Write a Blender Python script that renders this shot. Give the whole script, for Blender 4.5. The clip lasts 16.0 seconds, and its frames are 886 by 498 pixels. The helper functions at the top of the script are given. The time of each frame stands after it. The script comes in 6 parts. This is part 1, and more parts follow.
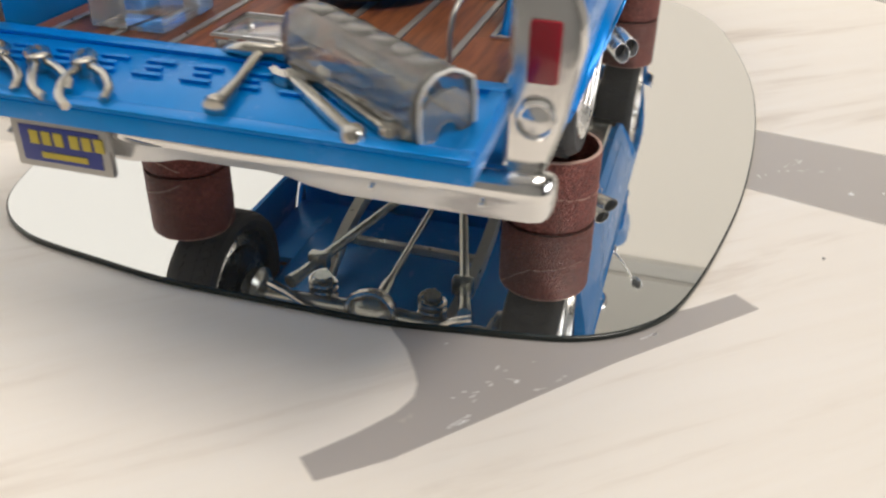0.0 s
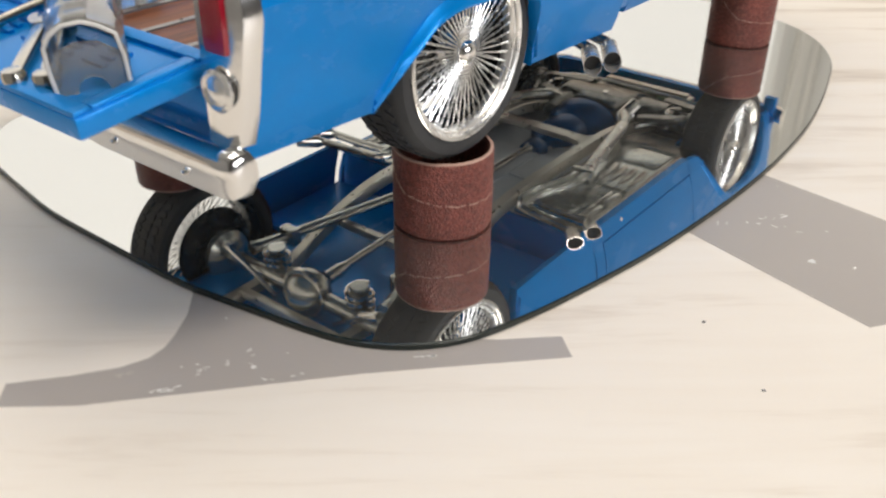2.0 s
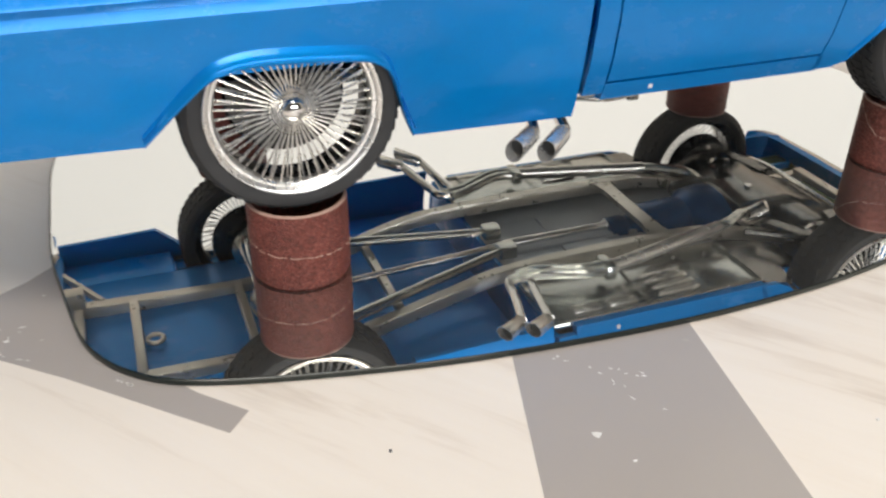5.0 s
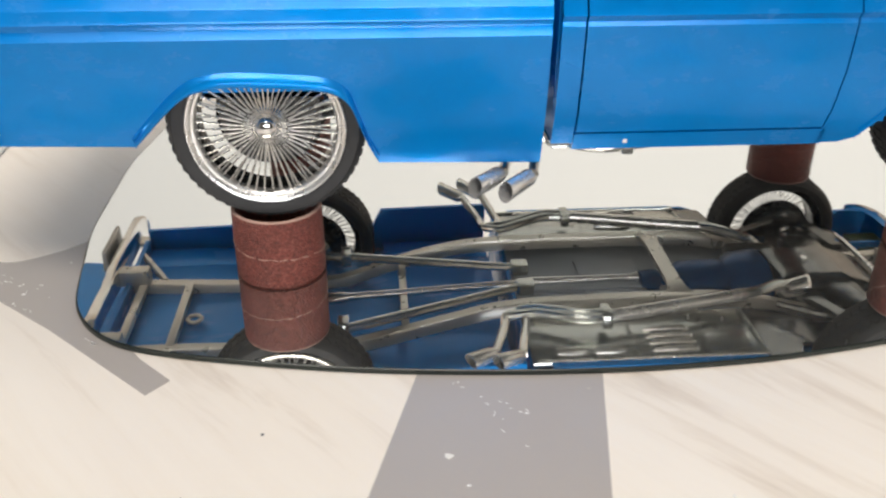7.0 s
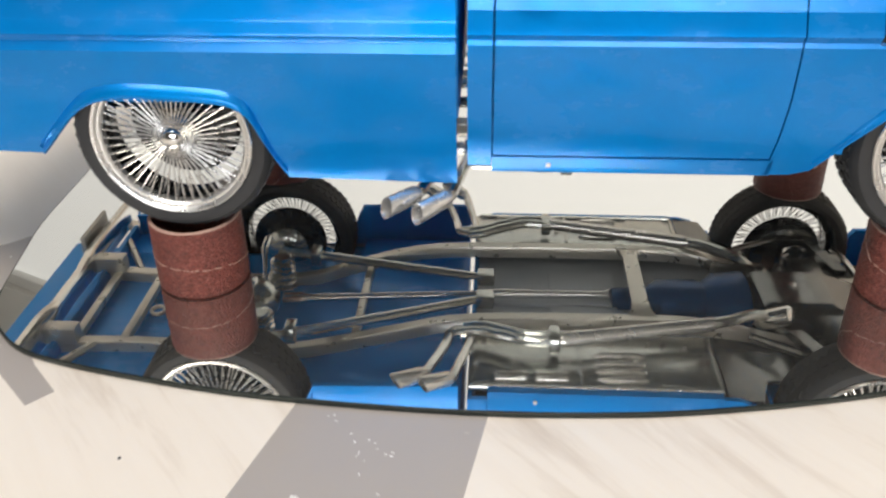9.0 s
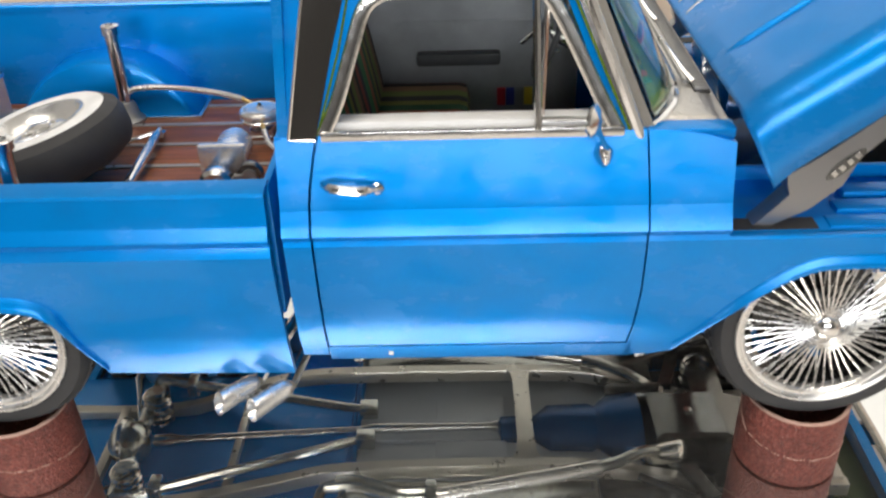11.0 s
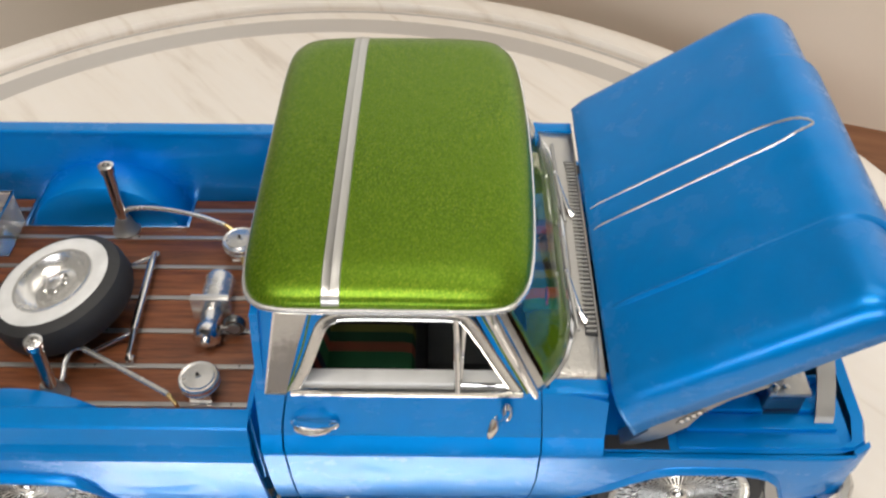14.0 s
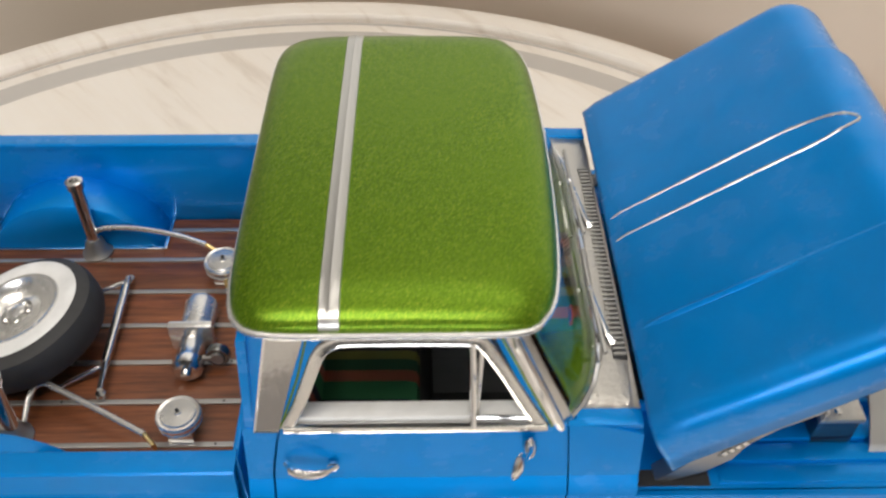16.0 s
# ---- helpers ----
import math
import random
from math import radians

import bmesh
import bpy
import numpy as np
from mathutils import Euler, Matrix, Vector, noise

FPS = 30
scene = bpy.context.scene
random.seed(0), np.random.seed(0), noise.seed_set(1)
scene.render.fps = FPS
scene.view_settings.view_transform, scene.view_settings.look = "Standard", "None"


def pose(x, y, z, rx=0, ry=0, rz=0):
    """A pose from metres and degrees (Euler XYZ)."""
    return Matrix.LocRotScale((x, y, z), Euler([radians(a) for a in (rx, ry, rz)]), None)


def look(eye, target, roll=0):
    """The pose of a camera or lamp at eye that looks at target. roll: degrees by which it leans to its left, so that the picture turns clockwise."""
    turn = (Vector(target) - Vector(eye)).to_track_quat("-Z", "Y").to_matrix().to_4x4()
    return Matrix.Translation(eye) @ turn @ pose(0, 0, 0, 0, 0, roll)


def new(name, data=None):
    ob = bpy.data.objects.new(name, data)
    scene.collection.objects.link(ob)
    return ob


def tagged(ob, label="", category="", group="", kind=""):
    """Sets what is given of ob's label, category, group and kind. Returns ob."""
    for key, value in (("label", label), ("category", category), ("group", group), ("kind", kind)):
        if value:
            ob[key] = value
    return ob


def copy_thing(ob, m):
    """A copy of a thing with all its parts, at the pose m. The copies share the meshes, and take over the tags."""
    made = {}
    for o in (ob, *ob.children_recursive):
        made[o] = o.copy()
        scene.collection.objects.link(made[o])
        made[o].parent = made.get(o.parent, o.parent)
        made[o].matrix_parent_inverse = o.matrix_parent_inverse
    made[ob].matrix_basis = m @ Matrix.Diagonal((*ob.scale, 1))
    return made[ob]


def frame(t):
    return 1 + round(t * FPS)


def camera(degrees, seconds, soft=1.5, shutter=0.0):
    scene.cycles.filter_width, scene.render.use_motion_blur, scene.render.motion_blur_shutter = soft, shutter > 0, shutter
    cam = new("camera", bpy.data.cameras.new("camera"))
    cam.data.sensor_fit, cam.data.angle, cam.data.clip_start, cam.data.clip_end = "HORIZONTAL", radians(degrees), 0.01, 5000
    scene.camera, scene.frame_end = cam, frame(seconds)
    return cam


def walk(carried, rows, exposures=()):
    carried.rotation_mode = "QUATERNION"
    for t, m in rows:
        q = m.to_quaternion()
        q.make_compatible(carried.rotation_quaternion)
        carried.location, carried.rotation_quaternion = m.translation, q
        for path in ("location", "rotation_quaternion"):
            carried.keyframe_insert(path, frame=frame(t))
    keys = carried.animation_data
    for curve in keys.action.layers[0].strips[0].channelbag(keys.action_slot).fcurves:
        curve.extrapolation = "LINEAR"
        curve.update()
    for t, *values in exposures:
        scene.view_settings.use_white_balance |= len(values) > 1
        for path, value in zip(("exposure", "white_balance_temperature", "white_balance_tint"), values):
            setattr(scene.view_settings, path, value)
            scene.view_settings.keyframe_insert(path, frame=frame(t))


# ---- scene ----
cam = camera(52.44, 16.0, soft=2.3, shutter=0.5)
PATH = [
    (0, -0.13058, -0.04896, 0.07193, -73.781, -31.213, 1.084),
    (0.5, -0.12064, -0.07473, 0.06993, -64.611, -30.409, 1.347),
    (1, -0.11807, -0.07809, 0.06866, -63.726, -30.106, 1.014),
    (1.5, -0.11086, -0.08676, 0.06845, -59.997, -30.166, 0.822),
    (2, -0.09777, -0.10501, 0.06768, -52.229, -30.626, 0.685),
    (2.5, -0.08670, -0.11734, 0.06680, -45.601, -30.983, 0.509),
    (3, -0.07211, -0.11591, 0.06689, -45.709, -30.838, 0.847),
    (3.5, -0.06367, -0.11168, 0.07062, -46.450, -30.893, 1.138),
    (4, -0.05361, -0.11332, 0.07157, -43.472, -31.620, 1.249),
    (4.5, -0.04020, -0.13290, 0.07144, -31.195, -31.562, 1.068),
    (5, -0.02190, -0.14972, 0.07448, -20.704, -30.559, 0.522),
    (5.2, -0.02417, -0.15255, 0.07616, -20.099, -30.201, 0.431),
    (7.3, 0.03219, -0.16858, 0.07863, 1.679, -28.469, -0.645),
    (7.5, 0.04194, -0.16728, 0.07708, 5.324, -28.588, -1.254),
    (8, 0.04937, -0.16420, 0.07803, 6.817, -29.693, -1.324),
    (8.2, 0.04876, -0.16348, 0.07950, 5.872, -30.512, -0.651),
    (10.3, 0.06215, -0.14306, 0.09503, 1.727, -31.087, -1.887),
    (10.5, 0.06544, -0.14035, 0.09820, 1.584, -31.158, -1.888),
    (11, 0.06891, -0.13218, 0.10351, 1.784, -32.021, -1.984),
    (11.5, 0.06759, -0.12900, 0.11422, 1.768, -33.709, -1.538),
    (12, 0.07084, -0.12578, 0.12948, 1.758, -37.297, -1.821),
    (12.5, 0.07103, -0.12166, 0.14195, 1.614, -41.015, -2.174),
    (13, 0.07291, -0.11890, 0.15440, 0.962, -43.160, -1.292),
    (13.5, 0.07393, -0.11989, 0.16580, 0.453, -44.616, -0.278),
    (14, 0.07606, -0.11508, 0.17513, 0.448, -45.790, 0.230),
    (14.5, 0.07774, -0.10851, 0.17935, 0.555, -46.640, 0.528),
    (15, 0.08121, -0.10034, 0.18233, 0.748, -47.510, 0.305),
    (15.5, 0.07973, -0.09918, 0.17618, 0.391, -47.142, -0.087),
    (16, 0.07193, -0.10483, 0.16245, -1.155, -44.150, 0.395),
]
EXPOSURES = [(0, -0.02), (1, -0.03), (2, 0.02), (3.5, -0.12), (5, 0.0), (8, 0.0), (10.5, 0.18), (11.5, 0.12), (12, 0.06), (13, 0.02), (14, -0.14), (16, -0.14)]
walk(cam, [(t, pose(x, y, z) @ pose(0, 0, 0, 0, 0, yaw) @ pose(0, 0, 0, 90 + pitch) @ pose(0, 0, 0, 0, 0, roll)) for t, x, y, z, yaw, pitch, roll in PATH], EXPOSURES)

# ---- light: unseen sources placed to fit the highlights, and an added fill ----
world = bpy.data.worlds.new("room_world")
scene.world = world
world.use_nodes = True
world.node_tree.nodes["Background"].inputs[0].default_value = (0.9, 0.92, 1.0, 1)
world.node_tree.nodes["Background"].inputs[1].default_value = 0.15


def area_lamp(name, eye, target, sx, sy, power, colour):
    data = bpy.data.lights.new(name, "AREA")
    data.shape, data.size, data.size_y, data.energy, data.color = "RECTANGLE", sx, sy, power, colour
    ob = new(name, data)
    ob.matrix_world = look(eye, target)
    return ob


area_lamp("ceiling_lamp_light", (-0.12, -0.52, 1.69), (0.02, 0.0, 0.0), 1.05, 0.75, 32.0, (1.0, 0.93, 0.84))
# Added overhead fill from the north; no such lamp is known.
area_lamp("north_fill_light", (0.25, 0.35, 1.69), (0.15, 0.25, 0.0), 1.2, 0.9, 7.0, (1.0, 0.94, 0.86))
# Unseen low strip light, added for the pale band on the side bevels.
area_lamp("south_band_light", (0.10, -1.62, 0.42), (0.05, 0.0, 0.05), 1.1, 0.46, 14, (0.97, 0.98, 1.0))

# ---- materials ----
MM = 0.001


class Nodes:
    """Short hand for a node material with a Principled shader."""

    def __init__(self, name, colour, rough=0.5, metal=0.0, **more):
        self.mat = bpy.data.materials.new(name)
        self.mat.use_nodes = True
        self.tree = self.mat.node_tree
        self.shader = self.tree.nodes["Principled BSDF"]
        self.put("Base Color", (*colour, 1))
        self.put("Roughness", rough)
        self.put("Metallic", metal)
        for key, value in more.items():
            self.put(key.replace("_", " "), value)
        self.where = self.add("ShaderNodeTexCoord").outputs["Object"]

    def add(self, kind, **values):
        node = self.tree.nodes.new(kind)
        for key, value in values.items():
            node.inputs[key.replace("_", " ")].default_value = value
        return node

    def join(self, a, b):
        self.tree.links.new(a, b)

    def put(self, key, value):
        self.shader.inputs[key].default_value = value

    def noise(self, scale, detail=3.0, rough=0.55, stretch=None):
        node = self.add("ShaderNodeTexNoise", Scale=scale, Detail=detail, Roughness=rough)
        if stretch:
            m = self.add("ShaderNodeMapping", Scale=stretch)
            self.join(self.where, m.inputs["Vector"])
            self.join(m.outputs["Vector"], node.inputs["Vector"])
        else:
            self.join(self.where, node.inputs["Vector"])
        return node.outputs["Fac"]

    def ramp(self, fac, stops):
        node = self.add("ShaderNodeValToRGB")
        band = node.color_ramp
        while len(band.elements) < len(stops):
            band.elements.new(0.5)
        for e, (at, c) in zip(band.elements, stops):
            e.position, e.color = at, (*c, 1) if len(c) == 3 else c
        self.join(fac, node.inputs["Fac"])
        return node.outputs["Color"]

    def mix(self, fac, a, b, mode="MIX"):
        node = self.add("ShaderNodeMix")
        node.data_type, node.blend_type = "RGBA", mode
        for value, socket in ((fac, node.inputs[0]), (a, node.inputs[6]), (b, node.inputs[7])):
            if isinstance(value, (int, float)):
                socket.default_value = value
            elif isinstance(value, tuple):
                socket.default_value = (*value, 1)
            else:
                self.join(value, socket)
        return node.outputs[2]

    def colour(self, socket):
        self.join(socket, self.shader.inputs["Base Color"])
        return self

    def rough(self, fac, low, high):
        node = self.add("ShaderNodeMapRange", To_Min=low, To_Max=high)
        self.join(fac, node.inputs["Value"])
        self.join(node.outputs["Result"], self.shader.inputs["Roughness"])
        return self

    def bump(self, fac, depth, strength=1.0):
        node = self.add("ShaderNodeBump", Strength=strength, Distance=depth)
        self.join(fac, node.inputs["Height"])
        self.join(node.outputs["Normal"], self.shader.inputs["Normal"])
        return self


def paint(name, base, dark, rough=0.33):
    """Glossy enamel over a slightly metallic base coat, with polishing haze in the clear coat."""
    n = Nodes(name, base, rough, 0.42, Coat_Weight=0.4, Coat_Roughness=0.06)
    cloud = n.noise(95, 6, 0.66, (0.7, 1.0, 1.3))
    for key, low, high in (("Coat Roughness", 0.06, 0.34), ("Coat Weight", 0.25, 0.8)):
        haze = n.add("ShaderNodeMapRange", To_Min=low, To_Max=high, From_Min=0.4, From_Max=0.64)
        n.join(cloud, haze.inputs["Value"])
        n.join(haze.outputs["Result"], n.shader.inputs[key])
    n.put("Specular IOR Level", 0.03)
    blotch = n.noise(45, 3)
    n.colour(n.mix(n.ramp(blotch, [(0.35, (0, 0, 0)), (0.65, (1, 1, 1))]), dark, base))
    fine = n.mix(0.75, n.noise(900, 3), n.noise(140, 3))
    return n.rough(n.noise(220, 4), rough - 0.08, rough + 0.14).bump(fine, 0.00006, 0.35).mat


def chrome(name, colour, low, high, metal=1.0, grain=0.5):
    n = Nodes(name, colour, low, metal)
    n.rough(n.noise(300, 4), low, high).bump(n.noise(500, 3), 0.00006, grain)
    return n.mat


BLUE = paint("blue_enamel", (0.0, 0.236, 0.690), (0.0, 0.220, 0.645))
CHROME = chrome("chrome", (0.78, 0.775, 0.765), 0.08, 0.26)


def wrinkled_foil():
    n = Nodes("bare_metal_foil", (0.68, 0.67, 0.645), 0.15, 1.0)
    n.rough(n.noise(420, 4), 0.1, 0.34)
    return n.bump(n.mix(0.5, n.noise(520, 4, 0.65), n.noise(170, 3)), 0.0002, 0.55).mat


FOIL = wrinkled_foil()


def crinkled_foil():
    n = Nodes("crinkled_silver_foil", (0.52, 0.50, 0.465), 0.35, 0.85)
    return n.rough(n.noise(900, 3), 0.22, 0.4).bump(n.noise(1300, 3), 0.0003, 0.5).mat


CRINKLE = crinkled_foil()


def brushed_foil():
    n = Nodes("brushed_silver_foil", (0.50, 0.49, 0.475), 0.2, 1.0)
    n.rough(n.noise(500, 3, 0.6, (1.0, 1.0, 0.12)), 0.06, 0.16)
    return n.bump(n.mix(0.5, n.noise(900, 3, 0.6, (1.0, 1.0, 0.1)), n.noise(260, 3)), 0.00018, 0.5).mat


BRUSHED = brushed_foil()
CAST = chrome("cast_grey_metal", (0.33, 0.33, 0.33), 0.26, 0.46, 0.9)
TIP_CHROME = chrome("satin_chrome", (0.80, 0.79, 0.77), 0.16, 0.34, 0.8)
SPOKE = chrome("chrome_spoke", (0.82, 0.81, 0.79), 0.2, 0.36, 0.92)
GUNMETAL = chrome("underbody_plating", (0.58, 0.60, 0.585), 0.12, 0.3, 0.9, 0.25)
DARK_PLATE = chrome("dark_plating", (0.22, 0.225, 0.225), 0.12, 0.3, 0.95, 0.2)
NAVY = paint("navy_gearbox_enamel", (0.0, 0.075, 0.24), (0.0, 0.06, 0.20))
FRAME_GREY = chrome("frame_rail_silver", (0.64, 0.62, 0.57), 0.2, 0.4, 0.7)
DULL = chrome("dull_silver", (0.42, 0.41, 0.39), 0.32, 0.52, 0.8)
TOOL = chrome("worn_tool_steel", (0.60, 0.575, 0.52), 0.14, 0.32)
GOLD = chrome("brass_fitting", (0.82, 0.60, 0.25), 0.2, 0.4)


def flake_green():
    n = Nodes("green_metalflake", (0.12, 0.27, 0.02), 0.3, 0.72, Coat_Weight=0.06, Coat_Roughness=0.25)
    flake = n.add("ShaderNodeTexVoronoi", Scale=4600.0)
    n.join(n.where, flake.inputs["Vector"])
    spark = n.ramp(flake.outputs["Color"], [(0.15, (0.068, 0.150, 0.005)), (0.55, (0.128, 0.238, 0.009)), (0.72, (0.155, 0.272, 0.011)), (0.88, (0.27, 0.36, 0.030))])
    n.colour(n.mix(n.ramp(n.noise(60, 4), [(0.3, (0, 0, 0)), (0.8, (0.7, 0.7, 0.7))]), spark, (0.136, 0.246, 0.010)))
    n.put("Specular IOR Level", 0.3)
    n.bump(n.mix(0.55, n.noise(2600, 3), flake.outputs["Color"]), 0.00014, 0.75)
    return n.mat


GREEN = flake_green()
APRON_GREEN = Nodes("dark_green_plastic", (0.035, 0.065, 0.012), 0.5).mat


def rubber(name, colour):
    n = Nodes(name, colour, 0.62)
    n.colour(n.mix(n.noise(160, 4), colour, tuple(min(1, c * 1.9) for c in colour)))
    return n.rough(n.noise(400, 3), 0.5, 0.75).bump(n.noise(1500, 3), 0.00008, 0.5).mat


RUBBER = rubber("tyre_rubber", (0.022, 0.022, 0.023))
WHITEWALL = rubber("whitewall_paint", (0.55, 0.55, 0.54))
BLACK = rubber("black_plastic", (0.013, 0.013, 0.014))
DARK_GREY = rubber("dark_grey_plastic", (0.045, 0.047, 0.05))
GREY_PANEL = rubber("grey_trim_panel", (0.19, 0.20, 0.21))
FLOORPAN = Nodes("floor_pan_grey", (0.20, 0.22, 0.25), 0.42, 0.25)
FLOORPAN = FLOORPAN.colour(FLOORPAN.mix(FLOORPAN.noise(70, 4), (0.42, 0.46, 0.52), (0.58, 0.62, 0.67))).mat
WHITE_SILL = rubber("white_sill", (0.62, 0.61, 0.58))


def wood_plank():
    n = Nodes("brown_bed_wood", (0.16, 0.06, 0.025), 0.42)
    grain = n.noise(90, 6, 0.65, (1.0, 12.0, 4.0))
    shade = n.ramp(grain, [(0.30, (0.085, 0.027, 0.011)), (0.52, (0.215, 0.070, 0.026)), (0.75, (0.33, 0.118, 0.046))])
    info = n.add("ShaderNodeObjectInfo")
    tone = n.ramp(info.outputs["Random"], [(0.0, (0.72, 0.72, 0.72)), (1.0, (1.15, 1.1, 1.05))])
    n.colour(n.mix(1.0, shade, tone, "MULTIPLY"))
    return n.bump(grain, 0.0001, 0.4).mat


PLANK = wood_plank()


def sandpaper():
    n = Nodes("brown_abrasive_paper", (0.14, 0.036, 0.028), 0.46)
    grit = n.add("ShaderNodeTexVoronoi", Scale=3200.0)
    n.join(n.where, grit.inputs["Vector"])
    base = n.ramp(n.noise(1900, 4), [(0.3, (0.11, 0.025, 0.018)), (0.55, (0.235, 0.056, 0.041)), (0.8, (0.38, 0.145, 0.11))])
    stain = n.ramp(n.noise(120, 4), [(0.35, (0.75, 0.75, 0.75)), (0.7, (1.12, 1.1, 1.08))])
    n.colour(n.mix(1.0, base, stain, "MULTIPLY"))
    return n.bump(n.mix(0.5, grit.outputs["Distance"], n.noise(2600, 3)), 0.0005, 1.0).mat


SANDPAPER = sandpaper()
PAPER_EDGE = rubber("worn_paper_edge", (0.34, 0.22, 0.18))


def marble():
    n = Nodes("cream_marble_laminate", (0.80, 0.74, 0.66), 0.36)
    wave = n.add("ShaderNodeTexNoise", Scale=1.0, Detail=6.0, Roughness=0.62, Distortion=0.35)
    m = n.add("ShaderNodeMapping", Scale=(0.085, 0.0105, 1.0), Rotation=(0, 0, -0.86))
    m.vector_type = "TEXTURE"
    n.join(n.where, m.inputs["Vector"])
    n.join(m.outputs["Vector"], wave.inputs["Vector"])
    vein = n.ramp(wave.outputs["Fac"], [(0.29, (0.60, 0.52, 0.44)), (0.39, (0.765, 0.69, 0.61)), (0.455, (0.85, 0.785, 0.71)), (0.60, (0.87, 0.815, 0.75)), (0.72, (0.855, 0.79, 0.725))])
    strength = n.ramp(n.noise(9, 3), [(0.36, (0.45, 0.45, 0.45)), (0.57, (1, 1, 1))])
    fine = n.add("ShaderNodeTexNoise", Scale=1.0, Detail=5.0, Roughness=0.6, Distortion=0.25)
    m2 = n.add("ShaderNodeMapping", Scale=(0.048, 0.0042, 1.0), Rotation=(0, 0, -0.90))
    m2.vector_type = "TEXTURE"
    n.join(n.where, m2.inputs["Vector"])
    n.join(m2.outputs["Vector"], fine.inputs["Vector"])
    thread = n.ramp(fine.outputs["Fac"], [(0.27, (0.76, 0.71, 0.65)), (0.36, (0.95, 0.935, 0.92)), (0.42, (1, 1, 1))])
    cloud = n.ramp(n.noise(16, 5, 0.6, (1.0, 2.2, 1.0)), [(0.3, (0.82, 0.76, 0.69)), (0.7, (0.875, 0.825, 0.765))])
    patch = n.ramp(n.noise(17, 4, 0.6), [(0.42, (0, 0, 0)), (0.66, (1, 1, 1))])
    n.colour(n.mix(patch, n.mix(strength, cloud, vein), n.mix(1.0, n.mix(strength, cloud, vein), thread, "MULTIPLY")))
    return n.rough(n.noise(130, 4), 0.28, 0.46).bump(n.noise(700, 3), 0.00004, 0.3).mat


MARBLE = marble()


def grey_print():
    n = Nodes("grey_print", (0.36, 0.33, 0.31), 0.24)
    flaw = n.ramp(n.noise(95, 6, 0.7, (1.0, 2.2, 1.0)), [(0.675, (0, 0, 0)), (0.71, (1, 1, 1))])
    body = n.mix(n.noise(25, 4), (0.405, 0.372, 0.350), (0.455, 0.420, 0.396))
    n.colour(n.mix(flaw, body, (0.62, 0.57, 0.51)))
    return n.mat


PRINT = grey_print()
# Grey of the printed ring, also used for the groove's painted shade.
RING_AND_SHADE = Nodes("pale_grey_ring_and_groove_shade", (0.46, 0.43, 0.40), 0.22)
RING_AND_SHADE = RING_AND_SHADE.colour(RING_AND_SHADE.mix(RING_AND_SHADE.noise(20, 5), (0.48, 0.445, 0.41), (0.57, 0.535, 0.50))).mat
MIRROR = Nodes("mirror_silvering", (0.735, 0.74, 0.72), 0.017, 0.974)
MIRROR.put("Specular IOR Level", 0.0)
MIRROR = MIRROR.mat
MIRROR_EDGE = Nodes("dark_glass_edge", (0.012, 0.018, 0.016), 0.25).mat


def glass(name, tint, rough=0.02):
    n = Nodes(name, tint, rough, 0.0, IOR=1.45)
    n.put("Transmission Weight", 1.0)
    return n.mat


GLASS = glass("clear_glazing", (0.90, 0.96, 0.92))
SMOKY = glass("smoky_clear_plastic", (0.70, 0.69, 0.66), 0.08)
SMOKY.node_tree.nodes["Principled BSDF"].inputs["Transmission Weight"].default_value = 0.88
PLASTIC = glass("clear_crinkled_plastic", (0.95, 0.96, 0.95), 0.07)
PLASTIC.node_tree.nodes["Principled BSDF"].inputs["Transmission Weight"].default_value = 0.88
MILKY = glass("milky_plastic_rim", (0.93, 0.92, 0.89), 0.15)
MILKY.node_tree.nodes["Principled BSDF"].inputs["Transmission Weight"].default_value = 0.35
ROOF_STRIP = chrome("brushed_roof_strip", (0.56, 0.55, 0.525), 0.24, 0.42, 0.9, 0.5)
# Plating darkened to hold the shade in the gaps behind the spokes.
WHEEL_SHADE = chrome("wheel_recess_shade", (0.085, 0.085, 0.085), 0.18, 0.35, 0.9, 0.1)
RED_LENS = Nodes("red_lens", (0.30, 0.006, 0.020), 0.18, 0.0, Coat_Weight=0.6).mat
PLATE_BLUE = Nodes("plate_blue", (0.035, 0.055, 0.30), 0.4).mat
PLATE_YELLOW = Nodes("plate_yellow", (0.70, 0.55, 0.06), 0.45).mat
ROSE = Nodes("sticker_red", (0.55, 0.03, 0.05), 0.4).mat


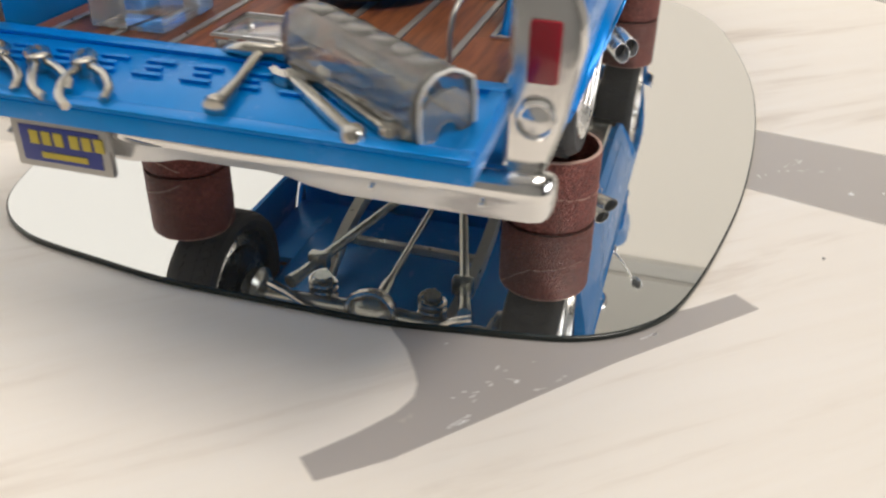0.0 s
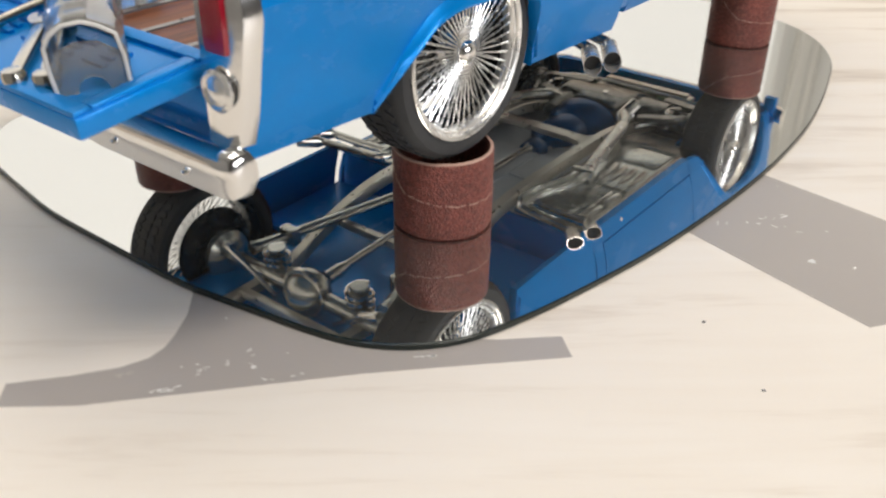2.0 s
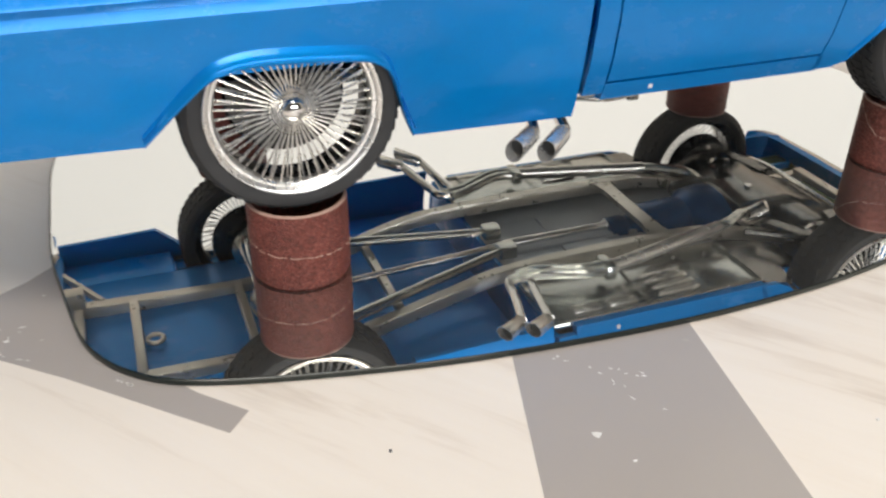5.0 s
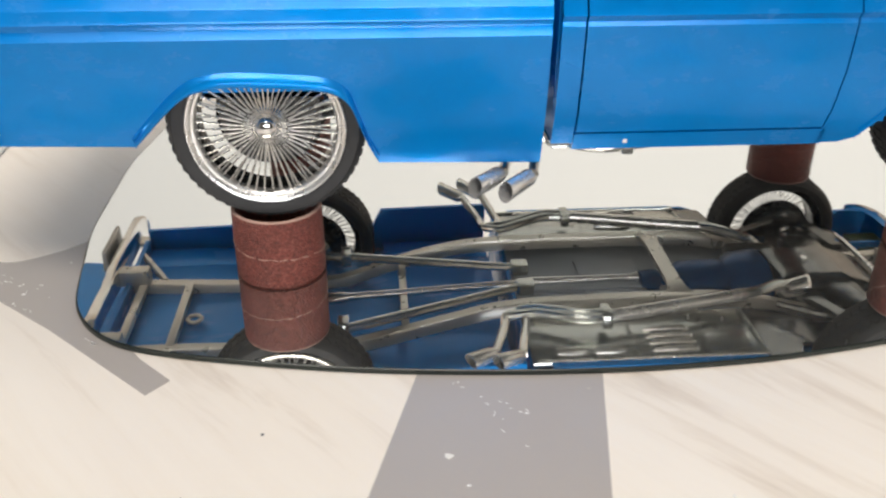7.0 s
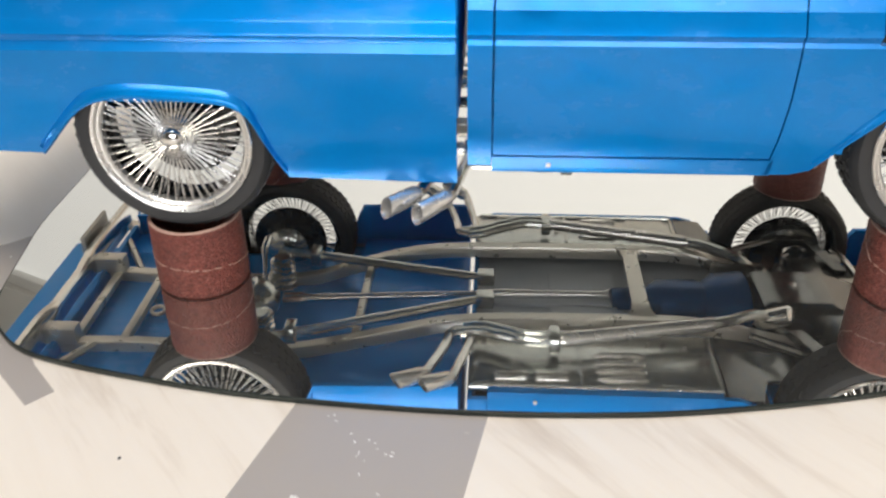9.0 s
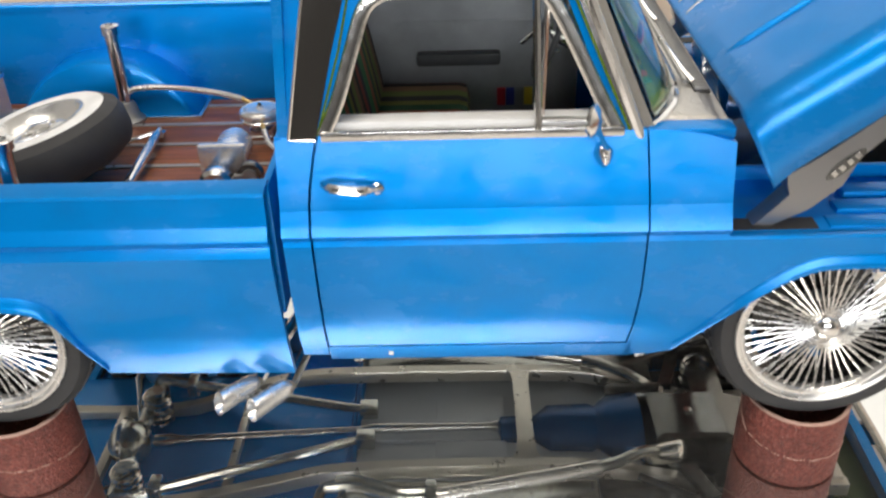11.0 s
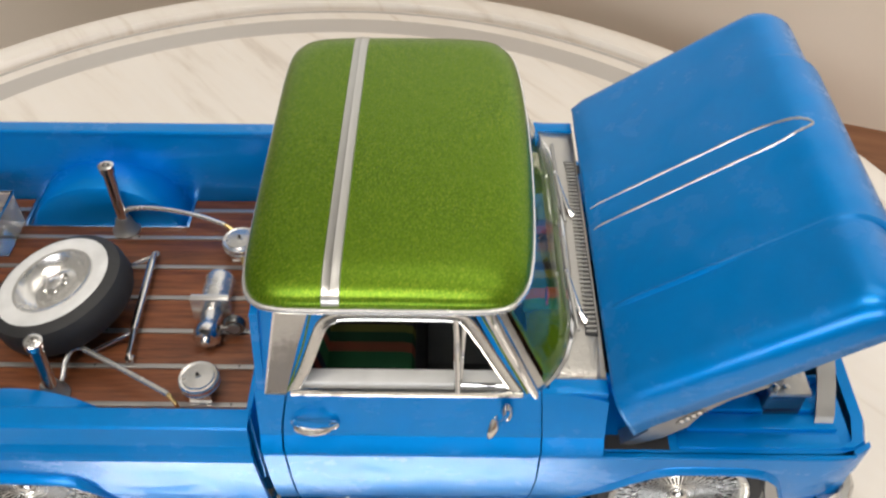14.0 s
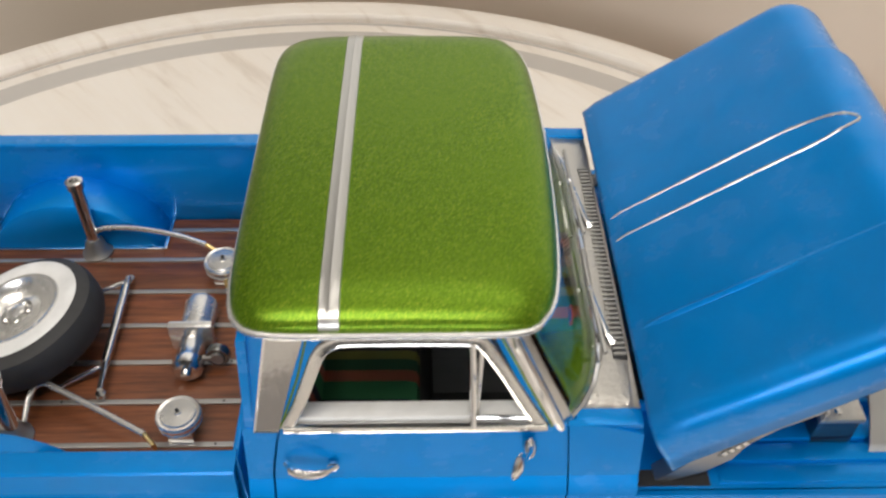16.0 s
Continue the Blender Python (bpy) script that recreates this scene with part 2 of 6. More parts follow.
def serape():
    n = Nodes("striped_blanket_cloth", (0.2, 0.2, 0.2), 0.85)
    split = n.add("ShaderNodeSeparateXYZ")
    n.join(n.where, split.inputs["Vector"])
    scale = n.add("ShaderNodeMath")
    scale.operation = "MULTIPLY_ADD"
    scale.inputs[1].default_value, scale.inputs[2].default_value = 42.0, 20.0
    n.join(split.outputs["Y"], scale.inputs[0])
    wrap = n.add("ShaderNodeMath")
    wrap.operation = "FRACT"
    n.join(scale.outputs[0], wrap.inputs[0])
    node = n.add("ShaderNodeValToRGB")
    node.color_ramp.interpolation = "CONSTANT"
    bands = [(0.0, (0.016, 0.010, 0.010)), (0.09, (0.20, 0.030, 0.022)), (0.18, (0.010, 0.010, 0.028)), (0.27, (0.016, 0.125, 0.045)), (0.43, (0.25, 0.070, 0.034)),
             (0.53, (0.010, 0.065, 0.026)), (0.63, (0.15, 0.145, 0.026)), (0.71, (0.028, 0.024, 0.024)), (0.80, (0.12, 0.150, 0.036)), (0.90, (0.16, 0.090, 0.046))]
    while len(node.color_ramp.elements) < len(bands):
        node.color_ramp.elements.new(0.5)
    for e, (at, c) in zip(node.color_ramp.elements, bands):
        e.position, e.color = at, (*c, 1)
    n.join(wrap.outputs[0], node.inputs["Fac"])
    n.colour(node.outputs["Color"])
    return n.bump(n.noise(1500, 2), 0.0001, 0.5).mat


SERAPE = serape()
WALL = Nodes("beige_wall_paint", (0.52, 0.44, 0.35), 0.85)
WALL = WALL.colour(WALL.mix(WALL.noise(3, 3), (0.78, 0.665, 0.54), (0.84, 0.725, 0.60))).bump(WALL.noise(120, 4), 0.0006, 0.3).mat
CREAM = Nodes("cream_wall_paint", (0.80, 0.78, 0.73), 0.85)
CREAM = CREAM.colour(CREAM.mix(CREAM.noise(2.5, 3), (0.77, 0.75, 0.70), (0.83, 0.81, 0.765))).bump(CREAM.noise(120, 4), 0.0006, 0.3).mat
# Near-black tone for the unseen south wall, so side trim and paint reflect dark.
REFLECTED_DARK = Nodes("unseen_dark_wall", (0.08, 0.08, 0.08), 0.85)
REFLECTED_DARK = REFLECTED_DARK.colour(REFLECTED_DARK.mix(REFLECTED_DARK.noise(2.5, 3), (0.070, 0.068, 0.066), (0.092, 0.089, 0.086))).bump(REFLECTED_DARK.noise(120, 4), 0.0006, 0.3).mat
# Grey for the unseen west wall, chosen to darken what the rear chrome reflects.
REFLECTED_GREY = Nodes("unseen_grey_wall", (0.36, 0.355, 0.345), 0.85)
REFLECTED_GREY = REFLECTED_GREY.colour(REFLECTED_GREY.mix(REFLECTED_GREY.noise(2.5, 3), (0.33, 0.325, 0.315), (0.39, 0.385, 0.375))).bump(REFLECTED_GREY.noise(120, 4), 0.0006, 0.3).mat
CEILING = Nodes("white_ceiling_paint", (0.82, 0.81, 0.78), 0.9)
CEILING = CEILING.bump(CEILING.noise(90, 3), 0.0006, 0.2).mat


# Glow for an added north panel that whitens the mirror's reflection.
MIRROR_GLOW = Nodes("mirror_fill_glow", (0.85, 0.84, 0.82), 0.9)
MIRROR_GLOW.put("Emission Color", (1.0, 0.985, 0.95, 1))
MIRROR_GLOW.put("Emission Strength", 0.5)
MIRROR_GLOW = MIRROR_GLOW.mat
# Warm glow of an invented east panel; lifts the mirror's right part.
EAST_GLOW = Nodes("warm_east_fill_glow", (0.80, 0.74, 0.66), 0.9)
EAST_GLOW.put("Emission Color", (1.0, 0.93, 0.84, 1))
EAST_GLOW.put("Emission Strength", 0.38)
EAST_GLOW = EAST_GLOW.mat


def floor_wood():
    n = Nodes("oak_floor", (0.25, 0.14, 0.08), 0.45)
    grain = n.noise(3.5, 6, 0.65, (1.0, 9.0, 1.0))
    n.colour(n.ramp(grain, [(0.3, (0.38, 0.365, 0.35)), (0.6, (0.47, 0.455, 0.44)), (0.8, (0.54, 0.525, 0.51))]))
    return n.bump(grain, 0.001, 0.3).mat


FLOOR_WOOD = floor_wood()


def brown_wood():
    n = Nodes("brown_table_wood", (0.20, 0.09, 0.045), 0.5)
    grain = n.noise(9, 6, 0.65, (1.0, 14.0, 14.0))
    info = n.add("ShaderNodeObjectInfo")
    tone = n.ramp(info.outputs["Random"], [(0.0, (0.8, 0.8, 0.8)), (1.0, (1.15, 1.12, 1.1))])
    n.colour(n.mix(1.0, n.ramp(grain, [(0.3, (0.13, 0.052, 0.024)), (0.55, (0.25, 0.115, 0.058)), (0.8, (0.34, 0.175, 0.095))]), tone, "MULTIPLY"))
    return n.rough(n.noise(60, 4), 0.38, 0.6).bump(grain, 0.0004, 0.4).mat


BROWN_WOOD = brown_wood()

# ---- mesh helpers: all lengths below in millimetres ----


def part(name, bm, material, parent=None, label="", smooth=35, solid=0.0):
    """Links a bmesh, drawn in millimetres, as one mesh object."""
    bmesh.ops.scale(bm, vec=(MM, MM, MM), verts=bm.verts)
    bmesh.ops.remove_doubles(bm, verts=bm.verts, dist=0.00001)
    bmesh.ops.recalc_face_normals(bm, faces=bm.faces)
    me = bpy.data.meshes.new(name)
    bm.to_mesh(me)
    bm.free()
    me.materials.append(material)
    if smooth:
        me.shade_smooth()
        me.set_sharp_from_angle(angle=radians(smooth))
    ob = new(name, me)
    ob.parent = parent
    if label:
        ob["label"] = label
    if solid:
        mod = ob.modifiers.new("thickness", "SOLIDIFY")
        mod.thickness, mod.offset = solid * MM, 0
    return ob


def thing(name, x, y, z, label, category, group="", turn=(0, 0, 0)):
    ob = new(name)
    ob.empty_display_size = 0.005
    ob.matrix_world = pose(x * MM, y * MM, z * MM, *turn)
    return tagged(ob, label, category, group)


def box(bm, x0, x1, y0, y1, z0, z1, bevel=0.0, m=None):
    made = bmesh.ops.create_cube(bm, size=1)["verts"]
    for v in made:
        v.co = Vector(((x0 + x1) / 2 + v.co.x * (x1 - x0), (y0 + y1) / 2 + v.co.y * (y1 - y0), (z0 + z1) / 2 + v.co.z * (z1 - z0)))
    if bevel:
        edges = list({e for v in made for e in v.link_edges})
        made = bmesh.ops.bevel(bm, geom=edges, offset=bevel, segments=2, profile=0.6, affect="EDGES")["verts"]
    if m:
        bmesh.ops.transform(bm, matrix=m, verts=list(made))
    return bm


def ring_loft(bm, rings, cap=True, close=False):
    rows = [[bm.verts.new(p) for p in ring] for ring in rings]
    n = len(rows[0])
    pairs = list(zip(rows, rows[1:])) + ([(rows[-1], rows[0])] if close else [])
    for a, b in pairs:
        for i in range(n):
            bm.faces.new((a[i], a[(i + 1) % n], b[(i + 1) % n], b[i]))
    if cap and not close:
        bm.faces.new(rows[0][::-1])
        bm.faces.new(rows[-1])
    return bm


def tube(bm, points, radius, seg=10, cap=True):
    """A round bar along a list of points; radius is one number or one for each point."""
    pts = [Vector(p) for p in points]
    radii = radius if isinstance(radius, (list, tuple)) else [radius] * len(pts)
    rings, side = [], None
    for i, p in enumerate(pts):
        step = (pts[min(i + 1, len(pts) - 1)] - pts[max(i - 1, 0)]).normalized()
        way = -step if i and step.dot(way) < 0 else step
        if side is None:
            side = way.cross(Vector((0, 0, 1)) if abs(way.z) < 0.9 else Vector((1, 0, 0)))
        side = (side - way * side.dot(way)).normalized()
        up = way.cross(side)
        rings.append([p + radii[i] * (side * math.cos(2 * math.pi * k / seg) + up * math.sin(2 * math.pi * k / seg)) for k in range(seg)])
    return ring_loft(bm, rings, cap)


def curve(points, steps=6):
    """Catmull-Rom points through the given ones."""
    p = [Vector(q) for q in points]
    p = [2 * p[0] - p[1], *p, 2 * p[-1] - p[-2]]
    out = []
    for i in range(1, len(p) - 2):
        for k in range(steps):
            t = k / steps
            out.append(0.5 * (2 * p[i] + (p[i + 1] - p[i - 1]) * t + (2 * p[i - 1] - 5 * p[i] + 4 * p[i + 1] - p[i + 2]) * t * t + (3 * p[i] - p[i - 1] - 3 * p[i + 1] + p[i + 2]) * t ** 3))
    return out + [p[-2]]


def lathe(bm, profile, seg=48, close=False, axis="z", cap=True):
    """Turns (radius, height) pairs round an axis."""
    rings = []
    for r, h in profile:
        ring = []
        for k in range(seg):
            a = 2 * math.pi * k / seg
            c, s = r * math.cos(a), r * math.sin(a)
            ring.append({"z": (c, s, h), "y": (c, h, s), "x": (h, c, s)}[axis])
        rings.append(ring)
    return ring_loft(bm, rings, cap, close)


def prism(bm, outline, z0, z1):
    return ring_loft(bm, [[(x, y, z0) for x, y in outline], [(x, y, z1) for x, y in outline]])


def sheet(bm, fn, us, vs):
    rows = [[bm.verts.new(fn(u, v)) for v in vs] for u in us]
    for a, b in zip(rows, rows[1:]):
        for i in range(len(vs) - 1):
            bm.faces.new((a[i], a[i + 1], b[i + 1], b[i]))
    return bm


def span(a, b, n):
    return [a + (b - a) * i / n for i in range(n + 1)]


def lerp(table, x):
    for (x0, y0), (x1, y1) in zip(table, table[1:]):
        if x <= x1:
            return y0 + (y1 - y0) * max(0.0, x - x0) / (x1 - x0)
    return table[-1][1]


def fresh():
    return bmesh.new()


# ---- the room ----
def room():
    z0, z1, x0, x1, y0 = -750, 1750, -1700, 1900, -1750
    plan = [(x0 - 80, y0 - 80), (x1 + 80, y0 - 80), (x1 + 80, 470), (x0 - 80, 2290)]
    tagged(part("floor", prism(fresh(), plan, z0 - 60, z0), FLOOR_WOOD, smooth=0), "pale oak floor of the room", "floor", kind="structure")
    tagged(part("ceiling", prism(fresh(), plan, z1, z1 + 60), CEILING, smooth=0), "plain white painted ceiling", "ceiling", kind="structure")
    tilt = pose(0, 0, 0, 0, 0, -25.7)
    bm = fresh()
    for a, b, c, d in ((-2472, -2250, z0, z1), (1490, 1524, z0, z1), (-2250, 1490, z0, 60), (-2250, 1490, 1400, z1)):
        box(bm, a, b, 1216, 1300, c, d, m=tilt)
    tagged(part("wall_north", bm, CREAM), "plain cream painted wall", "wall", kind="structure")
    bm = fresh()
    box(bm, -2472, 1524, 1208, 1216, z0, -40, m=tilt)
    tagged(part("wainscot", bm, WALL), "beige painted lower wall band", "wall", kind="structure")
    # low wall right behind the table, with a flat cap
    lean = pose(0, 0, 0, 0, 0, -18.8)
    off = (140 + 0.34 * 300) * math.cos(radians(18.8))
    low = part("low_wall", box(fresh(), -900, 900, off, off + 90, z0, 38, m=lean), WALL)
    tagged(low, "low beige painted wall behind the table", "wall", kind="structure")
    part("wall_cap", box(fresh(), -905, 905, off, off + 96, 38, 46, 1.5, m=lean), WALL, low)
    tagged(part("wall_west", box(fresh(), x0 - 80, x0, y0, 2166, z0, z1), REFLECTED_GREY), "unseen west wall, greyed for the chrome reflections", "wall", kind="structure")
    bm = fresh()
    for a, b, c, d in ((y0, -700, z0, z1), (420, 434, z0, z1), (-700, 420, z0, 60), (-700, 420, 1200, z1)):
        box(bm, x1, x1 + 80, a, b, c, d)
    tagged(part("wall_east", bm, CREAM), "cream wall with an opening for the added glowing panel", "wall", kind="structure")
    # Added glowing panel, out of view, that brightens the mirror's far right.
    side = part("window_2", box(fresh(), x1 + 46, x1 + 52, -700, 420, 60, 1200), EAST_GLOW)
    tagged(side, "unseen warm glowing panel, added to brighten the mirror", "window", kind="structure")
    for a, b, c, d in ((-700, 420, 60, 100), (-700, 420, 1160, 1200), (-700, -660, 100, 1160), (380, 420, 100, 1160)):
        part("window_frame", box(fresh(), x1 + 20, x1 + 46, a, b, c, d, 3), CEILING, side)
    # South wall is out of view; its dark colour shapes the body reflections.
    bm = fresh()
    for a, b, c, d in ((x0 - 80, -480, z0, z1), (680, x1 + 80, z0, z1), (-480, 680, z0, 120), (-480, 680, 720, z1)):
        box(bm, a, b, y0 - 80, y0, c, d)
    tagged(part("wall_south", bm, REFLECTED_DARK), "unseen south wall, made dark for the reflections, with a light opening", "wall", kind="structure")
    # Unseen framed glowing panel, added so the mirror plate reflects bright white.
    glow_north = part("window_1", box(fresh(), -2250, 1490, 1262, 1268, 60, 1400, m=tilt), MIRROR_GLOW)
    tagged(glow_north, "wide unseen glowing panel, added for the mirror to reflect", "window", kind="structure")
    for a, b, c, d in ((-2250, 1490, 60, 100), (-2250, 1490, 1360, 1400), (-2250, -2210, 60, 1400), (1450, 1490, 60, 1400)):
        part("window_frame", box(fresh(), a, b, 1236, 1262, c, d, 3, m=tilt), CEILING, glow_north)
    lamp = thing("ceiling_lamp", -120, -520, 1700, "broad white ceiling lamp, switched on", "lamp")
    part("lamp_body", box(fresh(), -540, 540, -390, 390, 0, 50, 6), CEILING, lamp)
    # Body for the added north fill light.
    panel = thing("ceiling_panel", 250, 350, 1710, "flat white ceiling panel, added to carry the north fill light", "lamp")
    part("lamp_body", box(fresh(), -620, 620, -470, 470, 0, 40, 6), CEILING, panel)


room()

# ---- the table and the round board on it ----
BX, BY = 38.3, 5.0
TABLE_Z = -40.0


def wooden_table():
    """A brown wooden table that reaches to the low wall behind it; its top is laid of boards."""
    t = thing("wooden_table", 330, -40, -750, "narrow brown wooden table under the round board", "table", turn=(0, 0, -18.8))
    h = 750 + TABLE_Z
    for k in range(4):
        y = -146 + 92 * k
        part("table_board", box(fresh(), -395, 420, y + 0.5, y + 91.5, h - 22, h, 1.2), BROWN_WOOD, t)
    for y in (-136, 214):
        part("apron", box(fresh(), -380, 405, y - 9, y + 9, h - 92, h - 22.5, 1.5), BROWN_WOOD, t)
    for x in (-370, 395):
        for y in (-122, 202):
            part("leg", box(fresh(), x - 24, x + 24, y - 24, y + 24, 0, h - 22.5, 3), BROWN_WOOD, t)


def board():
    top = thing("round_board", BX, BY, 0, "round cream marble-effect board with grooved rim and grey prints", "board")
    part("top_panel", lathe(fresh(), [(0, -9), (150, -9), (174, -9), (174, -4.4), (173.8, -1.3), (173.2, -1.06), (150, -1.04), (0, -1.04)], 160, cap=False), MARBLE, top)
    part("rim_moulding", lathe(fresh(), [(174, -9), (184, -9), (187.5, -7), (188.2, -3.5), (187.2, -0.6), (184.6, 0.7), (181, 0.8), (177.4, 0.2), (176.4, -0.8), (176.0, -1.6), (175.9, -4.4), (174.0, -4.4)], 160, close=True), MARBLE, top, "raised grooved rim")
    for k in range(3):
        a = 2 * math.pi * (k + 0.25) / 3
        part("foot", lathe(fresh(), [(9, TABLE_Z), (10, TABLE_Z + 1), (10, -9.6), (8, -8.9)], 24), WHITE_SILL, top).location = (95 * math.cos(a) * MM, 95 * math.sin(a) * MM, 0)
    wooden_table()

    z0, z1 = -1.03, -0.98
    bm = lathe(fresh(), [(158.8, z0), (158.8, z1), (167.4, z1), (167.4, z0)], 160, close=True)
    part("ring_print", bm, RING_AND_SHADE, top, "grey printed ring near the rim")
    # The rim groove's shade, painted as a thin grey ring.
    bm = lathe(fresh(), [(171.8, z0), (171.8, z1), (173.2, z1), (173.2, z0)], 160, close=True)
    part("groove_shade_line", bm, RING_AND_SHADE, top, "thin grey line painting the groove's shade")
    serif = [(-66.4, -16.1), (-60.5, -23.1), (-52.9, -29.7), (-35.3, -44.9), (-16.7, -62.8), (-13.8, -59.5), (-19.5, -53.6), (-22.3, -49.6), (-22.5, -44), (-10, -24), (20, 12), (0, 32), (-24, 0), (-36.5, -14.0), (-40.8, -18.1), (-44.8, -20.6), (-47.3, -21.8), (-49.8, -22.1), (-53.2, -20.9), (-57.9, -17.7), (-63.5, -13.1)]
    stroke = [(22.2, -60.3), (13.5, -90.1), (26.5, -99.3), (41.0, -108.5), (49.6, -62.0), (53, -45), (26, -45)]
    for outline, label in ((serif, "grey printed numeral stroke with a curved serif"), (stroke, "broad grey printed numeral stroke")):
        part("numeral_print", prism(fresh(), [(x - BX, y - BY) for x, y in outline], z0, z1), PRINT, top, label, smooth=0)
    # flecks and scratches where the print has worn through
    rng = random.Random(5)
    bm = fresh()
    lines = [((-53.9, -27.6), (-51.0, -29.4), 9, 0.8), ((-29.6, -47.0), (-26.4, -50.2), 12, 0.15), ((26, -61.8), (41.8, -73.9), 9, 0.7), ((-44, -36.4), (-40, -39), 5, 0.7), ((-40, -20), (-30, -27), 7, 2.5), ((-50, -27), (-36, -34), 12, 3.0), ((30, -66), (36, -78), 7, 2.0)]
    for (xa, ya), (xb, yb), n, wide in lines:
        way = math.atan2(yb - ya, xb - xa)
        for k in range(n):
            f = rng.random()
            x, y = xa + (xb - xa) * f + rng.gauss(0, wide * 0.4), ya + (yb - ya) * f + rng.gauss(0, wide * 0.4)
            long, thin = rng.uniform(0.12, 0.55), rng.uniform(0.05, 0.14)
            turn = way + rng.gauss(0, 0.5)
            pts = [(long * c * rng.uniform(0.7, 1.2), thin * s * rng.uniform(0.7, 1.3)) for c, s in ((1, 0), (0.5, 0.9), (-0.5, 0.8), (-1, 0), (-0.4, -0.9), (0.5, -0.8))]
            prism(bm, [(x - BX + a * math.cos(turn) - b * math.sin(turn), y - BY + a * math.sin(turn) + b * math.cos(turn)) for a, b in pts], -1.0, -0.965)
    tagged(part("worn_flecks", bm, WHITE_SILL, top, "pale worn flecks in the grey print", smooth=0), kind="stuff")
    for x, y, r in ((0.8, -72.5, 0.28), (25.4, -78.4, 0.6), (27.5, -84.0, 0.28), (-43, -33.5, 0.4), (60, -88, 0.25), (-8, -84, 0.22), (-70, -40, 0.25)):
        pts = [(x + r * rng.uniform(0.6, 1.3) * math.cos(a), y + r * rng.uniform(0.5, 1.2) * math.sin(a)) for a in [k * math.pi / 4 for k in range(8)]]
        dark = x < 20
        tagged(part("speck", prism(fresh(), pts, -1.03, -0.93), DARK_GREY if dark and y < -50 else WHITE_SILL, None, smooth=0), "tiny dark speck of dirt on the tabletop" if dark and y < -50 else "tiny pale paint chip on the tabletop", "speck", "specks")


board()


# ---- the mirror plate under the truck ----
def mirror_plate():
    right = [(-37.4, 4), (-37.2, -12), (-35.6, -24), (-33.6, -36), (-31.4, -42), (-27.8, -47), (-22.2, -51.2), (-13, -54.3), (0, -57.2), (14, -59.6), (30, -61.2), (46, -62.0), (60, -61.9), (75, -60.9), (90, -58.6), (104, -55.6), (115, -52.6), (124, -48.4), (131, -43.6), (137, -37.2), (141.5, -29), (144.6, -18), (146.2, -6), (146.6, 4)]
    line = curve([(x, y, 0) for x, y in right], 4)
    pts = [(p.x, p.y) for p in line] + [(p.x, 8 - p.y) for p in line[-2:0:-1]]
    plate = thing("mirror_plate", 54, 4, -1.0, "flat frameless mirror with rounded corners and dark edge", "mirror")
    bm = fresh()
    cx, cy = 54.0, 4.0
    prof = [(0.9965, -0.03), (1.0, 0.12), (1.0, 0.82), (0.9975, 0.97)]
    ring_loft(bm, [[((x - cx) * k, (y - cy) * k, z) for x, y in pts] for k, z in prof], cap=True)
    part("glass_edge", bm, MIRROR_EDGE, plate, "dark polished glass edge")
    bm = fresh()
    prism(bm, [((x - cx) * 0.9965, (y - cy) * 0.9965) for x, y in pts], 0.98, 1.0)
    part("reflecting_face", bm, MIRROR, plate, smooth=0)


mirror_plate()

# ---- four sanding sleeves that carry the wheels ----
YC = 2.5
AXLE_R, AXLE_F, HUB_Z = 0.0, 118.0, 27.6


def sleeve():
    d = thing("sanding_sleeve", 0, 0, 0, "brown abrasive paper sleeve standing under a wheel", "sanding drum", "sleeves under the wheels")
    part("abrasive_tube", lathe(fresh(), [(6.8, 0.1), (6.84, 0.0), (6.95, 0.0), (7.0, 0.34), (7.56, 0.36), (7.66, 0.6), (7.66, 6), (7.62, 12.3), (7.45, 12.6), (7.05, 12.6), (6.9, 12.3)], 64, close=True), SANDPAPER, d)
    seam = [(-240, 12.4), (-225, 10.8), (-205, 8.4), (-190, 7.0), (-160, 6.4), (-135, 6.0), (-90, 5.8), (-45, 5.4), (0, 4.4), (40, 2.6), (70, 0.8)]
    rng = random.Random(11)
    bm = fresh()
    for k in range(90):
        a0 = -238 + 306 * k / 90
        if rng.random() < 0.16:
            continue
        pts = [(7.67 * math.cos(radians(a)), 7.67 * math.sin(radians(a)), lerp(seam, a) + 0.07 * math.sin(a * 0.31)) for a in span(a0, a0 + 3.6 * rng.uniform(0.6, 1.1), 3)]
        tube(bm, pts, rng.uniform(0.05, 0.12), 5)
    tagged(part("glued_seam", bm, PAPER_EDGE, d, "pale worn spiral seam"), kind="stuff")
    bm = fresh()
    rows = []
    for k in range(96):
        a, h = 2 * math.pi * k / 96, 12.64 + rng.uniform(-0.02, 0.1)
        rows.append([(r * math.cos(a), r * math.sin(a), z) for r, z in ((7.06, 12.5), (7.06, h), (7.5 + rng.uniform(-0.05, 0.06), h - 0.02), (7.56, 12.45))])
    ring_loft(bm, rows, close=True)
    part("frayed_rim", bm, PAPER_EDGE, d, "pale frayed paper edge")
    return d


first = sleeve()
first.matrix_world = pose(0, (YC - 31.6) * MM, 0, 0, 0, 0)
for x, y, turn in ((-1.5, 35.2, 140), (AXLE_F, -31.2, 25), (AXLE_F, 32.2, 200)):
    copy_thing(first, pose(x * MM, (YC + y) * MM, 0, 0, 0, turn))

# ---- the pickup model: x forward from the rear axle, y to its left, z up from the mirror ----
truck = thing("model_pickup_truck", 0, YC, 0, "blue model pickup truck, green roof, hood open and tailgate down", "model truck")


def p(name, bm, material, parent=None, label="", smooth=35, solid=0.0):
    """A part of the truck."""
    return part(name, bm, material, parent or truck, label, smooth, solid)


